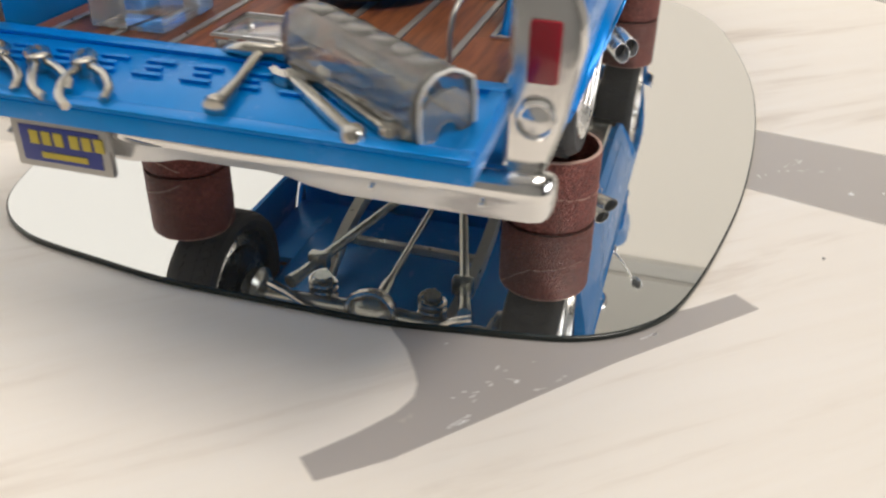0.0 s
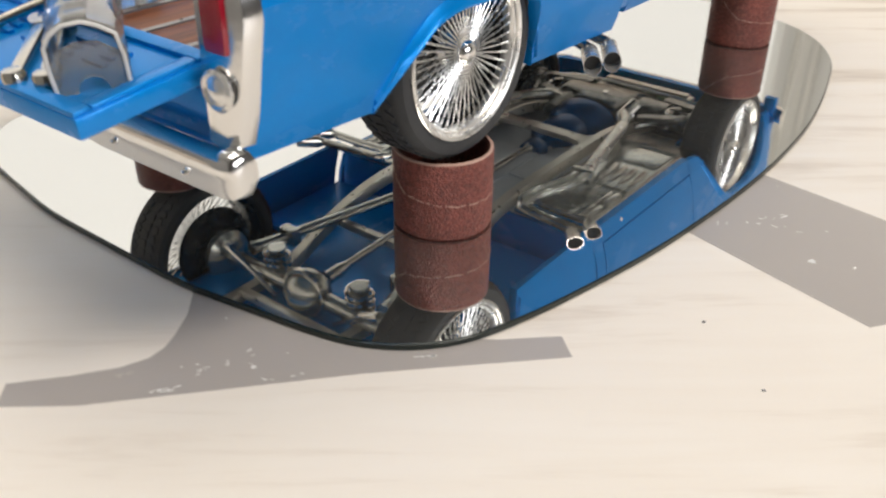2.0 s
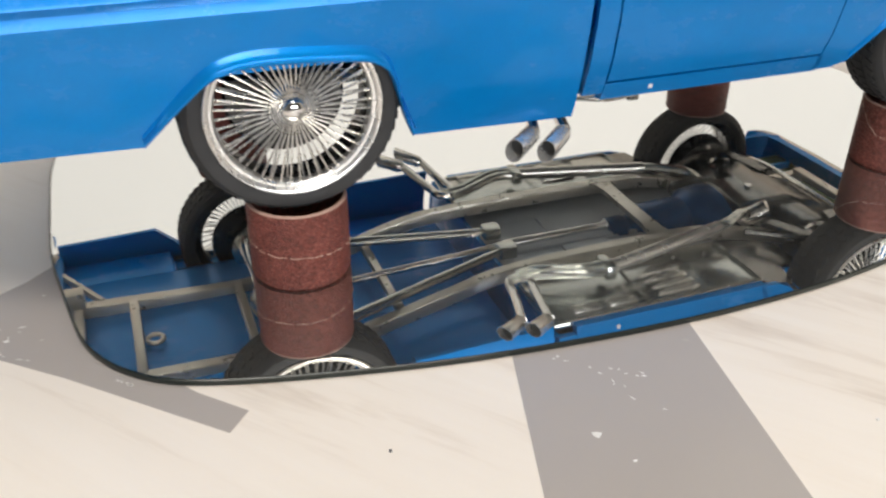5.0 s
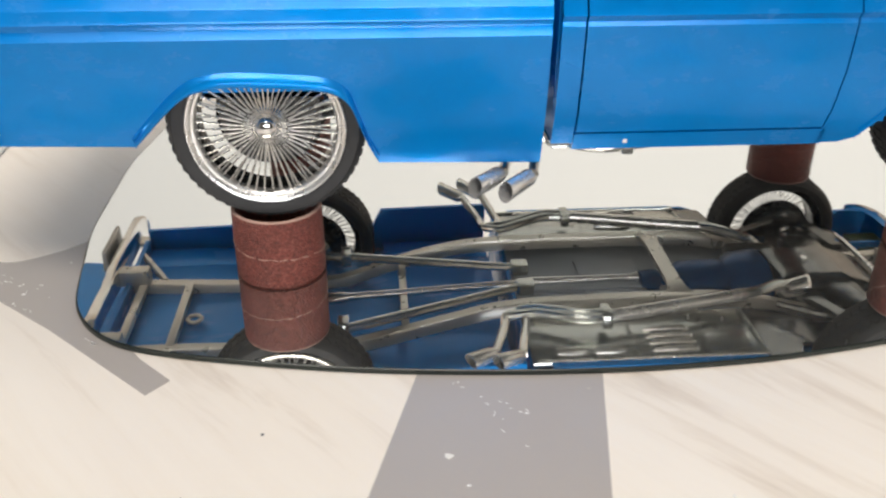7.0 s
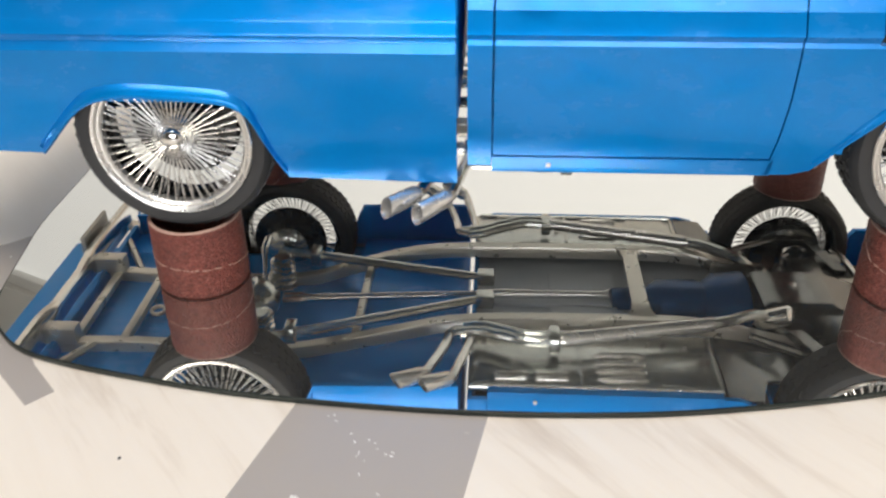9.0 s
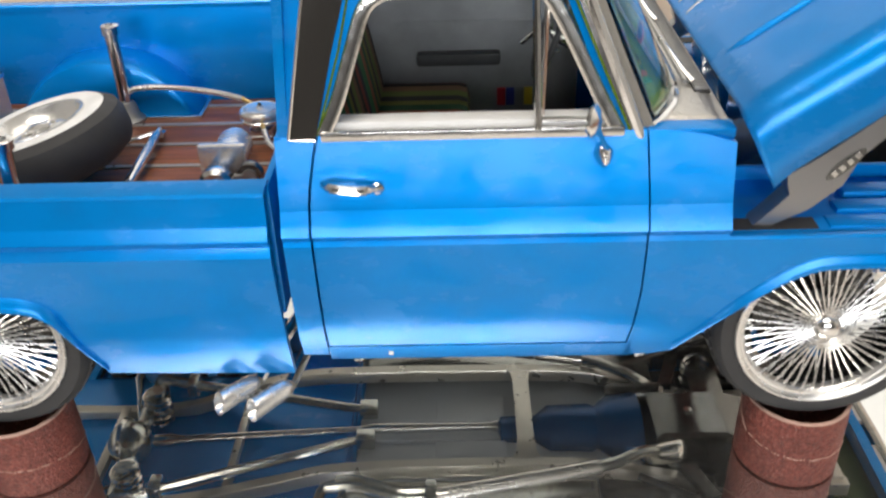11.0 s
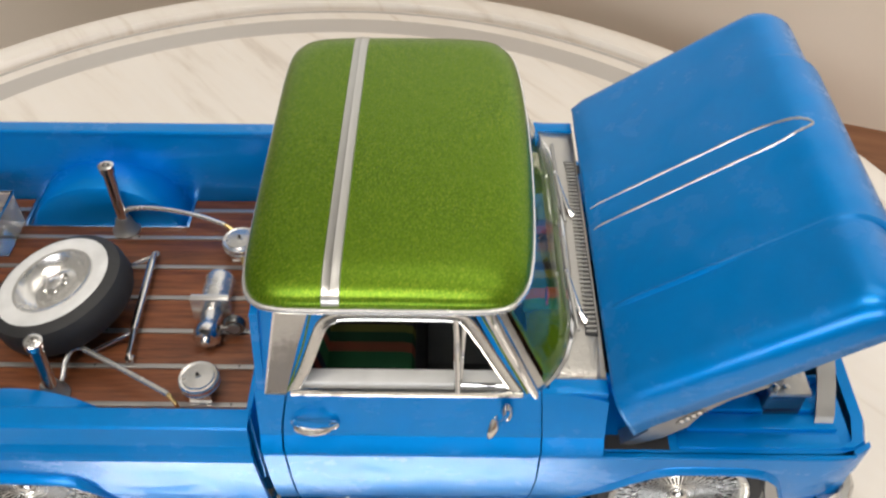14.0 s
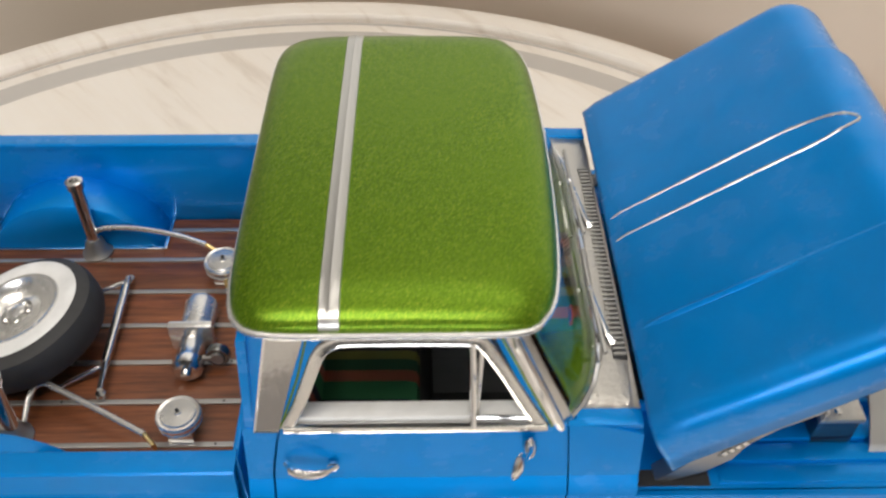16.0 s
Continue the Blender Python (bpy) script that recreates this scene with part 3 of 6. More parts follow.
BED_SIDE = [(20.3, 34.7), (22.5, 35.5), (28, 36.9), (36, 38.2), (41.4, 38.8), (42.6, 38.95), (43.3, 38.75), (44.0, 38.5), (44.6, 38.8), (45.1, 39.2), (45.5, 39.1), (46.8, 38.45), (47.2, 38.35), (51.1, 37.9)]
CAB_SIDE = [(22.0, 33.8), (22.8, 34.2), (25, 35.1), (29, 36.4), (36, 37.5), (43.6, 38.0), (44.3, 37.8), (44.8, 38.1), (45.3, 38.5), (45.8, 38.3), (48.3, 37.0), (48.8, 36.9), (57.4, 34.7)]


def side_panel(bm, s, xs, bottom, top, profile, thick=1.0):
    """A body side between two lines over x, with its thickness; s: -1 right, 1 left."""
    levels = sorted({z for z, _ in profile} | {20.5, 23.5, 29, 31.5, 39, 47, 51, 55})
    grids = []
    for inset in (0.0, thick):
        rows = []
        for x in xs:
            b, t = bottom(x), top(x)
            rows.append([bm.verts.new((x, s * (lerp(profile, min(max(z, b), t)) - inset), min(max(z, b), t))) for z in [b, *levels, t]])
        grids.append(rows)
    outer, inner = grids
    n = len(outer[0])
    for g, rows in enumerate(grids):
        for a, b in zip(rows, rows[1:]):
            for i in range(n - 1):
                quad(bm, a[i], a[i + 1], b[i + 1], b[i])
    for i in range(n - 1):
        for col in (0, -1):
            quad(bm, outer[col][i], outer[col][i + 1], inner[col][i + 1], inner[col][i])
    for a, b, c, d in zip(outer, outer[1:], inner, inner[1:]):
        quad(bm, a[0], b[0], d[0], c[0])
        quad(bm, a[-1], b[-1], d[-1], c[-1])
    return bm


def quad(bm, *vs):
    """A face of the corners that differ."""
    keep = []
    for v in vs:
        if all((v.co - k.co).length > 1e-5 for k in keep):
            keep.append(v)
    if len(keep) > 2:
        bm.faces.new(keep)


REAR_ARCH = [(-42, 25.9), (-20.4, 25.2), (-14.6, 31.3), (-11.4, 34.0), (-8.6, 35.1), (-5, 35.6), (0, 35.5), (8.0, 34.9), (11.2, 34.1), (13.3, 32.2), (14.7, 28.4), (16.0, 24.6), (17.6, 21.1), (44, 20.4)]
FRONT_ARCH = [(91, 22.4), (94.6, 22.5), (97.2, 23.4), (103.6, 31.2), (108, 35.4), (112, 38.0), (116, 39.0), (126, 38.9), (130.5, 37.6), (133.4, 34.6), (135.6, 29.0), (137.2, 25.3), (147.6, 25.0)]


def arch_lip(s, table, first, last, profile, flare=1.1):
    """A rolled edge round a wheel opening."""
    bm = fresh()
    pts = [(x, s * (lerp(profile, z) + flare * min(1, max(0, (z - 24) / 8))), z + 0.1) for x, z in table[first:last]]
    line = curve(pts, 6)
    rings = []
    for q in line:
        body = lerp(profile, q.z + 1.75)
        rings.append([(q.x, q.y - s * 0.2, q.z - 0.35), (q.x, q.y + s * 0.15, q.z - 0.1), (q.x, q.y + s * 0.25, q.z + 0.3), (q.x, q.y + s * 0.1, q.z + 0.8), (q.x, s * (body + 0.4 * flare), q.z + 1.35), (q.x, s * (body + 0.08), q.z + 1.75), (q.x, s * body - s * 0.3, q.z + 2.1), (q.x, s * body - s * 1.0, q.z + 1.2), (q.x, q.y - s * 1.5, q.z - 0.25)])
    ring_loft(bm, rings)
    p("wheel_arch_lip", bm, BLUE)


def bed():
    for s in (-1, 1):
        bm = fresh()
        xs = sorted(set(span(-41, 44, 60) + [x for x, _ in REAR_ARCH if -41 < x < 44]))
        up = 2.6 if s > 0 else 0.0
        side_panel(bm, s, xs, lambda x: lerp(REAR_ARCH, x), lambda x: 51.0 + up, BED_SIDE)
        p("bed_side", bm, BLUE, smooth=14)
        arch_lip(s, REAR_ARCH, 1, 13, BED_SIDE)
        bm = fresh()
        rail = [(34.1, 50.5), (34.1, 51.3), (34.4, 51.65), (36.9, 51.5), (37.7, 51.3), (37.98, 50.95), (37.7, 50.6)]
        ring_loft(bm, [[(x, s * y, z + up) for y, z in rail] for x in (-41, 44)])
        p("bed_rail", bm, BLUE)
        bm = fresh()
        box(bm, -40.6, 43.4, *sorted((s * 34.4, s * 35.2)), 33.4, 50.7 + up, 0.2)
        p("bed_inner_wall", bm, BLUE)
        # wheel house inside the bed
        bm = fresh()
        hump = [(17.5 * math.cos(a), HUB_Z + 3 + 15.2 * math.sin(a)) for a in span(0.12, math.pi - 0.12, 22)]
        y0, y1 = s * 25.6, s * 34.8
        rings = [[(x, y0 + (y1 - y0) * k, z - d) for x, z in hump] + [(-17.5, y0 + (y1 - y0) * k, 33.6), (17.5, y0 + (y1 - y0) * k, 33.6)] for k, d in ((0, 2.0), (0.06, 0.6), (0.2, 0), (1, 0))]
        ring_loft(bm, rings)
        p("wheel_house", bm, BLUE)
    p("bed_front_wall", box(fresh(), 43.2, 44.2, -35.4, 35.4, 31.5, 51.2, 0.3), BLUE)
    bm = fresh()
    box(bm, -40.8, 43.5, -25.4, 25.4, 30.6, 31.9, 0.2)
    for s in (-1, 1):
        box(bm, -40.8, -17.9, *sorted((s * 25.4, s * 34.4)), 30.6, 31.9, 0.2)
        box(bm, 17.9, 43.5, *sorted((s * 25.4, s * 34.4)), 30.6, 31.9, 0.2)
    p("bed_underside", bm, BLUE)
    p("bed_rear_sill", box(fresh(), -41.4, -40.2, -33.5, 33.5, 27.5, 33.0, 0.3), BLUE)


bed()


GATE = Matrix.Translation((-40.6, 0, 36.9)) @ Matrix.Rotation(radians(-6.0), 4, "Y")


def gate_box(x0, x1, y0, y1, z0, z1, bevel):
    """A box in the frame of the lowered gate, x back from its hinge."""
    return box(fresh(), -x1, -x0, y0, y1, z0, z1, bevel, GATE)


def tailgate():
    gate = p("tailgate", gate_box(0, 17.0, -33.0, 33.0, -2.3, 0, 0.4), BLUE, label="lowered blue tailgate with raised borders")
    for x0, x1 in ((0.2, 2.2), (14.8, 16.8)):
        p("border_rib", gate_box(x0, x1, -32.6, 32.6, -0.2, 0.55, 0.3), BLUE, gate)
    for s in (-1, 1):
        p("border_rib", gate_box(2.2, 14.8, *sorted((s * 30.8, s * 32.6)), -0.2, 0.5, 0.25), BLUE, gate)
    # raised mark across the panel, kept as plain bars
    for k in range(9):
        y = 25 - 6.0 * k
        bm = fresh()
        for x0, half in ((4.4, 1.8), (6.0, 1.0), (7.6, 1.8)):
            box(bm, -x0 - 0.75, -x0, y - half, y + half, -0.1, 0.42, 0.12, GATE)
        p("raised_bar", bm, BLUE, gate)
    for s in (-1, 1):
        bm = fresh()
        tube(bm, [(-40.8, s * 31, 35.6), (-40.8, s * 34.0, 35.6)], 1.0, 10)
        p("gate_hinge", bm, BLUE, gate)


tailgate()


def rear_end():
    bm = fresh()
    # bumper section swept across with ends that turn forward
    sec = [(0.0, 5.9), (-1.2, 6.1), (-2.2, 5.7), (-2.9, 4.8), (-3.1, 3.7), (-2.8, 3.0), (-2.45, 2.2), (-2.2, 1.0), (-1.9, 0.1), (-0.4, -0.2), (0.1, 0.8), (0.1, 4.8)]
    rings = []
    for y, dx, k in [(-38.6, 1.3, 0.35), (-38.5, 1.0, 0.62), (-38.2, 0.7, 0.82), (-37.5, 0.4, 0.95), (-36.2, 0.2, 1), (-33, 0.1, 1), (-22, 0, 1), (-14, 0, 1), (-10, -0.1, 1), (-7, -0.2, 1), (-4, -0.3, 1), (0, -0.4, 1),
                     (4, -0.3, 1), (7, -0.2, 1), (10, -0.1, 1), (14, 0, 1), (22, 0, 1), (33, 0.1, 1), (36.2, 0.2, 1), (37.5, 0.4, 0.95), (38.2, 0.7, 0.82), (38.5, 1.0, 0.62), (38.6, 1.3, 0.35)]:
        lift = 1.7 * min(1, max(0, (12 - abs(y)) / 6))
        rings.append([(-42.6 + dx + a * (0.6 + 0.4 * k), y, 25.6 + (b - 3.0) * k + lift * max(0, 1 - b / 3)) for a, b in sec])
    ring_loft(bm, rings)
    bumper = p("rear_bumper", bm, CHROME, label="chrome rear bumper")
    for y in (-31, -18, 17, 31):
        bm = fresh()
        lathe(bm, [(0.0, -0.2), (0.2, -0.17), (0.34, -0.02), (0.36, 0.5)], 12, axis="x", cap=False)
        bmesh.ops.translate(bm, vec=(-45.4, y, 24.6), verts=bm.verts)
        p("bumper_bolt", bm, CHROME, bumper)
    for s in (-1, 1):
        inn = s * 32.4
        bm = fresh()
        levels = [(28.0, 37.2), (32, 38.4), (37, 39.3), (42, 40.3), (45, 40.0), (49, 38.6), (52.4, 37.6)]
        rings = [[(-41.9, inn, z), (-42.6, inn + s * 0.6, z), (-42.8, s * (w - 1.6), z), (-42.2, s * (w - 0.4), z), (-40.6, s * w, z), (-40.0, s * w, z), (-40.0, inn, z)] for z, w in levels]
        ring_loft(bm, rings)
        housing = p("tail_lamp_housing", bm, CHROME, label="chrome tail lamp housing")
        bm = fresh()
        box(bm, -43.4, -42.2, *sorted((s * 34.6, s * 38.0)), 38.5, 45.2, 0.45)
        p("red_lens", bm, RED_LENS, housing, "dark red ribbed lens")
        bm = fresh()
        lathe(bm, [(2.15, 0), (2.3, -0.5), (1.95, -0.8), (1.6, -0.55), (1.2, -0.7), (0.7, -1.0), (0, -1.1)], 28, axis="x", cap=False)
        bmesh.ops.translate(bm, vec=(-42.95, s * 36.0, 34.6), verts=bm.verts)
        p("reversing_lamp", bm, TIP_CHROME, housing)
        bm = fresh()
        tube(bm, curve([(-41.5, s * 33.5, 50.5), (-43.4, s * 34.4, 51.4), (-43.6, s * 36.2, 51.2), (-41.4, s * 37.6, 50.6)], 5), 0.65, 8)
        p("corner_pull", bm, CHROME, housing)
    # number plate
    bm = fresh()
    box(bm, -46.7, -45.7, 15.4, 29.2, 21.0, 27.8, 0.3)
    plate = p("number_plate", bm, DULL, label="small plate with yellow bars on blue in a grey frame")
    p("plate_face", box(fresh(), -46.85, -46.6, 16.6, 28.0, 22.0, 26.8, 0.05), PLATE_BLUE, plate)
    for k in range(6):
        y = 26.6 - 1.75 * k - (0.5 if k > 2 else 0)
        p("yellow_bar", box(fresh(), -46.97, -46.8, y - 1.35, y - 0.1, 24.4, 26.2), PLATE_YELLOW, plate, smooth=0)
    p("yellow_bar", box(fresh(), -46.97, -46.8, 18.6, 25.2, 22.6, 23.4), PLATE_YELLOW, plate, smooth=0)
    bm = fresh()
    tube(bm, curve([(-45, 15.2, 26.6), (-45.6, 12, 26.0), (-45.4, 9, 25.9), (-44.8, 7.2, 26.3)], 5), 0.4, 8)
    p("plate_bracket", bm, CHROME, plate)


rear_end()


def wheel(x, s):
    """A wire wheel with its tyre; s: the side it faces."""
    o = s * 35.9
    bm = fresh()
    prof = [(12.55, 0), (13.3, 0.35), (14.5, 0.25), (15.1, -0.5), (15.42, -1.3), (15.45, -4), (15.42, -8.0), (15.0, -9.0), (14.0, -9.5), (12.6, -9.2), (12.5, -4)]
    lathe(bm, [(r, o + s * d) for r, d in prof], 72, close=True, axis="y")
    bmesh.ops.translate(bm, vec=(x, 0, HUB_Z), verts=bm.verts)
    tyre = p("wheel", bm, RUBBER, label="low black tyre on a chrome wire wheel")
    bm = fresh()
    rows = [(12.62, 0.25), (12.45, 0.45), (12.1, 0.4), (11.8, 0.15), (11.7, -0.15), (11.35, -0.2), (11.1, -0.45), (10.95, -0.9), (10.9, -1.7), (11.3, -2.2), (11.9, -2.4), (12.5, -0.4)]
    lathe(bm, [(r, o + s * d) for r, d in rows], 72, close=True, axis="y")
    bmesh.ops.translate(bm, vec=(x, 0, HUB_Z), verts=bm.verts)
    p("rim", bm, SPOKE, tyre, "chrome rim")
    # Barrel and brake plate carry the wheel's inner shade in their colour.
    bm = fresh()
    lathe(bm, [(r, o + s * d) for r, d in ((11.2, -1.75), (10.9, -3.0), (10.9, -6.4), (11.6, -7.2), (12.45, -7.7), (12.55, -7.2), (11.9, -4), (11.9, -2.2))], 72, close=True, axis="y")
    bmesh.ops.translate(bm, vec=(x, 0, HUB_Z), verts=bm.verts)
    p("barrel", bm, WHEEL_SHADE, tyre, "inner barrel of the rim, darkened as shade behind the spokes")
    bm = fresh()
    lathe(bm, [(0, o - s * 7.6), (4.4, o - s * 7.4), (8.4, o - s * 7.2), (8.9, o - s * 7.6), (8.7, o - s * 8.6), (0, o - s * 9.0)], 40, axis="y", cap=False)
    bmesh.ops.translate(bm, vec=(x, 0, HUB_Z), verts=bm.verts)
    p("brake_plate", bm, WHEEL_SHADE, tyre)
    bm = fresh()
    lathe(bm, [(2.6, -6), (2.7, -3.5), (1.9, -2.8), (1.8, -1.6), (2.1, -1.3), (2.0, -0.6), (1.75, -0.2), (1.6, 0.1), (1.15, 0.45), (0.55, 0.62), (0, 0.66)], 28, axis="y", cap=False)
    for v in bm.verts:
        v.co = Vector((v.co.x + x, o + s * (v.co.y + 0.0), v.co.z + HUB_Z))
    p("hub", bm, CHROME, tyre, "chrome hub with spinner cap")
    # tread blocks
    bm = fresh()
    for k in range(54):
        a = 2 * math.pi * k / 54
        for lane, lean in ((-2.2, 0.5), (-4.6, 0.0), (-7.0, -0.5)):
            m = Matrix.Translation((x, o + s * lane, HUB_Z)) @ Matrix.Rotation(a + 0.03 * lane, 4, "Y") @ Matrix.Translation((0, 0, 15.42)) @ Matrix.Rotation(lean * s, 4, "Z")
            box(bm, -0.6, 0.6, -0.85, 0.85, -0.1, 0.24, 0, m)
    tagged(p("tread", bm, RUBBER, tyre, smooth=0), kind="stuff")
    # the mesh of one spoke of each of the two laced rows, shared by the rest
    for row, (r0, d0, r1, d1, sweep) in enumerate(((1.8, -0.4, 11.4, -0.9, 0.02), (2.3, -3.4, 11.2, -2.4, -0.02))):
        bm = fresh()
        tube(bm, [(r0, s * d0, 0), (r1 * 0.6 * math.cos(sweep * 0.55), s * (d0 + d1) / 2, r1 * 0.6 * math.sin(sweep * 0.55)), (r1 * math.cos(sweep), s * d1, r1 * math.sin(sweep))], ((0.115, 0.145, 0.19), (0.10, 0.13, 0.16))[row], 6)
        one = p("spoke", bm, SPOKE, tyre)
        count = (48, 28)[row]
        for k in range(count):
            ob = one if k == 0 else one.copy()
            if k:
                scene.collection.objects.link(ob)
            a = 360 * (k + (0.0, 0.5)[row]) / count
            ob.matrix_local = pose(x * MM, o * MM, HUB_Z * MM, 0, a, 0)
    return tyre


for wx in (AXLE_R, AXLE_F):
    for ws in (-1, 1):
        wheel(wx, ws)


def shut_line(bm, a, b):
    """Bends the upright edges at x = a and x = b to the curve of the door's shut lines."""
    for v in bm.verts:
        z = v.co.z
        if a is not None and abs(v.co.x - a) < 0.02 or b is not None and abs(v.co.x - b) < 0.02:
            edge = a if a is not None and abs(v.co.x - a) < 0.02 else b
            if edge < 60:
                v.co.x += 1.5 * max(0, (z - 49) / 8.4) ** 1.3
            else:
                v.co.x -= 0.9 * max(0, (36 - z) / 11.0) ** 1.4 + 0.6 * max(0, (z - 49) / 8.4)
    return bm


def cab():
    for s in (-1, 1):
        label = "blue door with chrome window frame"
        bm = side_panel(fresh(), s, span(45.6, 49.15, 4), lambda x: 23.5, lambda x: 57.4, CAB_SIDE)
        shut_line(bm, None, 49.15)
        p("cab_corner", bm, BLUE, smooth=14)

        def door_x(a, b):
            bm = fresh()
            side_panel(bm, s, span(a, b, 30), lambda x: 25.65, lambda x: 57.4, CAB_SIDE)
            return shut_line(bm, a, b)
        door = p("door", door_x(49.5, 91.55), BLUE, label=label, smooth=14)
        p("sill", side_panel(fresh(), s, span(49.3, 91.6, 20), lambda x: 22.2, lambda x: 25.3, CAB_SIDE, 1.6), BLUE)
        p("cowl_side", shut_line(side_panel(fresh(), s, span(91.8, 101.9, 8), lambda x: 44.0, lambda x: 57.4 - 0.018 * max(0, x - 92) ** 2, CAB_SIDE), 91.8, None), BLUE, smooth=14)
        p("cowl_corner", box(fresh(), 92.4, 101.8, *sorted((s * 31.7, s * 34.6)), 56.0, 57.35, 0.3), BLUE)
        # backing seen in the shut lines
        p("jamb", box(fresh(), 46, 92.2, *sorted((s * 33.2, s * 33.9)), 24.5, 56.5), BLUE)
        p("door_card", box(fresh(), 50.4, 91, *sorted((s * 32.5, s * 33.15)), 26.6, 56.9, 0.2), DARK_GREY, door, "dark grey inner door panel")
        # handle
        bm = fresh()
        tube(bm, curve([(51.4, s * 36.8, 51.9), (52.9, s * 38.6, 52.3), (55.9, s * 38.7, 52.0), (58.5, s * 37.0, 51.4)], 5), [0.5] * 3 + [0.68] * 10 + [0.5] * 3, 10)
        p("door_handle", bm, CHROME, door, "chrome door handle")
        bm = fresh()
        lathe(bm, [(0, 0.0), (0.85, 0.0), (0.85, 0.5), (0.5, 0.9), (0, 1.0)], 16, axis="y", cap=False)
        for v in bm.verts:
            v.co = Vector((58.0 + v.co.x, s * (36.6 + v.co.y), 51.3 + v.co.z))
        p("lock_button", bm, CHROME, door)
        # window frame of the door
        yb, yt = 34.7, 33.3
        bm = fresh()
        loop = [(51.4, yb, 57.7), (53.5, 34.4, 62), (55.6, 34.0, 68), (57.3, 33.6, 72.6), (59.2, 33.4, 74.4), (62, yt, 74.9), (74, yt, 74.9), (77.4, yt, 74.6), (79.2, 33.4, 73.6), (81.8, 33.7, 69), (84.8, 34.2, 63), (87.6, yb, 57.7)]
        pts = curve([(x, y, z) for x, y, z in loop], 5)
        mid = Vector((69.5, 34.0, 65.0))
        rings = []
        for k, q in enumerate(pts):
            along = (pts[min(k + 1, len(pts) - 1)] - pts[max(k - 1, 0)]).normalized()
            inward = Vector((along.z, 0, -along.x)).normalized()
            if inward.dot(mid - q) < 0:
                inward = -inward
            rings.append([(q.x + inward.x * d, s * (q.y + o), q.z + inward.z * d) for d, o in ((-0.6, -0.5), (-0.6, 0.1), (-0.4, 0.35), (0.55, 0.42), (0.85, 0.62), (1.15, 0.5), (1.2, -0.5))])
        ring_loft(bm, rings)
        frame_ob = p("window_frame", bm, FOIL, door, "chrome window frame")
        bm = fresh()
        box(bm, 51.4, 88.2, *sorted((s * 34.2, s * 35.4)), 56.9, 58.2, 0.3)
        p("window_sill", bm, FOIL, frame_ob)
        bm = fresh()
        box(bm, 52.6, 86.5, *sorted((s * 31.2, s * 34.0)), 57.2, 58.9, 0.4)
        p("inner_sill", bm, WHITE_SILL, frame_ob, "white inner sill")
        bm = fresh()
        tube(bm, [(77.8, s * 35.0, 58), (77.3, s * 33.6, 74.2)], 0.5, 8)
        p("vent_post", bm, CHROME, frame_ob)
        bm = fresh()
        loop = [(78.2, 34.4, 58.8), (78.6, 33.6, 73.4), (80.4, 33.8, 70), (83.6, 34.2, 63.4), (85.7, 34.5, 58.8)]
        tube(bm, [(x, s * (y - 0.3), z) for x, y, z in loop + loop[:1]], 0.35, 6)
        p("vent_frame", bm, CHROME, frame_ob)
        # pillars
        bm = fresh()
        rings = [[(a, s * w, z), (b, s * w, z), (b, s * (w - 1.3), z), (a, s * (w - 1.3), z)] for a, b, w, z in ((46.0, 51.2, 34.6, 57.2), (47.3, 56.6, 33.6, 72), (47.7, 58.6, 33.3, 75.8))]
        ring_loft(bm, rings)
        p("rear_pillar", bm, BLUE)
        bm = fresh()
        rings = [[(a, s * w, z), (b, s * w, z), (b, s * (w - 0.6), z), (a, s * (w - 0.6), z)] for a, b, w, z in ((47.4, 50.7, 34.95, 57.0), (49.5, 53.6, 34.15, 68), (51.0, 55.9, 33.65, 75.6))]
        ring_loft(bm, rings)
        panel = p("pillar_trim", bm, BRUSHED, label="brushed foil pillar panel")
        bm = fresh()
        tube(bm, [(51.0, s * 33.65, 75.6), (49.5, s * 34.15, 68), (47.4, s * 34.95, 57.1), (50.7, s * 34.95, 57.0)], 0.2, 6)
        p("trim_edge", bm, CHROME, panel, "bright raised edge")
        bm = fresh()
        rings = [[(a, s * w, z), (a + 0.9, s * (w - 0.1), z), (b, s * (w - 1.1), z), (b - 1, s * (w - 2.4), z), (a, s * (w - 1.6), z)] for a, b, w, z in ((88.9, 92.2, 34.7, 57.0), (85.1, 88.1, 34.1, 66), (81.1, 84.0, 33.3, 75.6))]
        ring_loft(bm, rings)
        p("front_pillar", bm, FOIL)
        bm = fresh()
        ring_loft(bm, [[(a, s * w, z), (b, s * (w - 0.5), z), (b, s * (w - 1.6), z), (a, s * (w - 1.2), z)] for a, b, w, z in ((87.8, 89.6, 34.75, 57.0), (83.9, 85.8, 34.1, 66), (79.8, 81.8, 33.4, 75.6))])
        p("pillar_post", bm, BLUE)
        bm = fresh()
        tube(bm, [(88.8, s * 34.9, 57.6), (85.0, s * 34.2, 66), (81.0, s * 33.5, 75)], 0.16, 6)
        p("pillar_seal", bm, GREEN, label="thin green painted pillar edge")
        bm = fresh()
        tube(bm, [(51.0, s * 34.9, 57.6), (54.4, s * 34.1, 68), (56.2, s * 33.5, 75.2)], 0.15, 6)
        p("pillar_seal", bm, GREEN, label="thin green painted pillar edge")
        # door mirror: a round head on a thin arm, and its pointed foot
        bm = fresh()
        tube(bm, curve([(85.8, s * 36.2, 56.2), (85.6, s * 38.2, 56.6), (84.4, s * 41.4, 59.6), (83.2, s * 44.2, 62.6)], 5), 0.34, 8)
        arm = p("door_mirror", bm, CHROME, label="small chrome door mirror on a bent arm")
        bm = fresh()
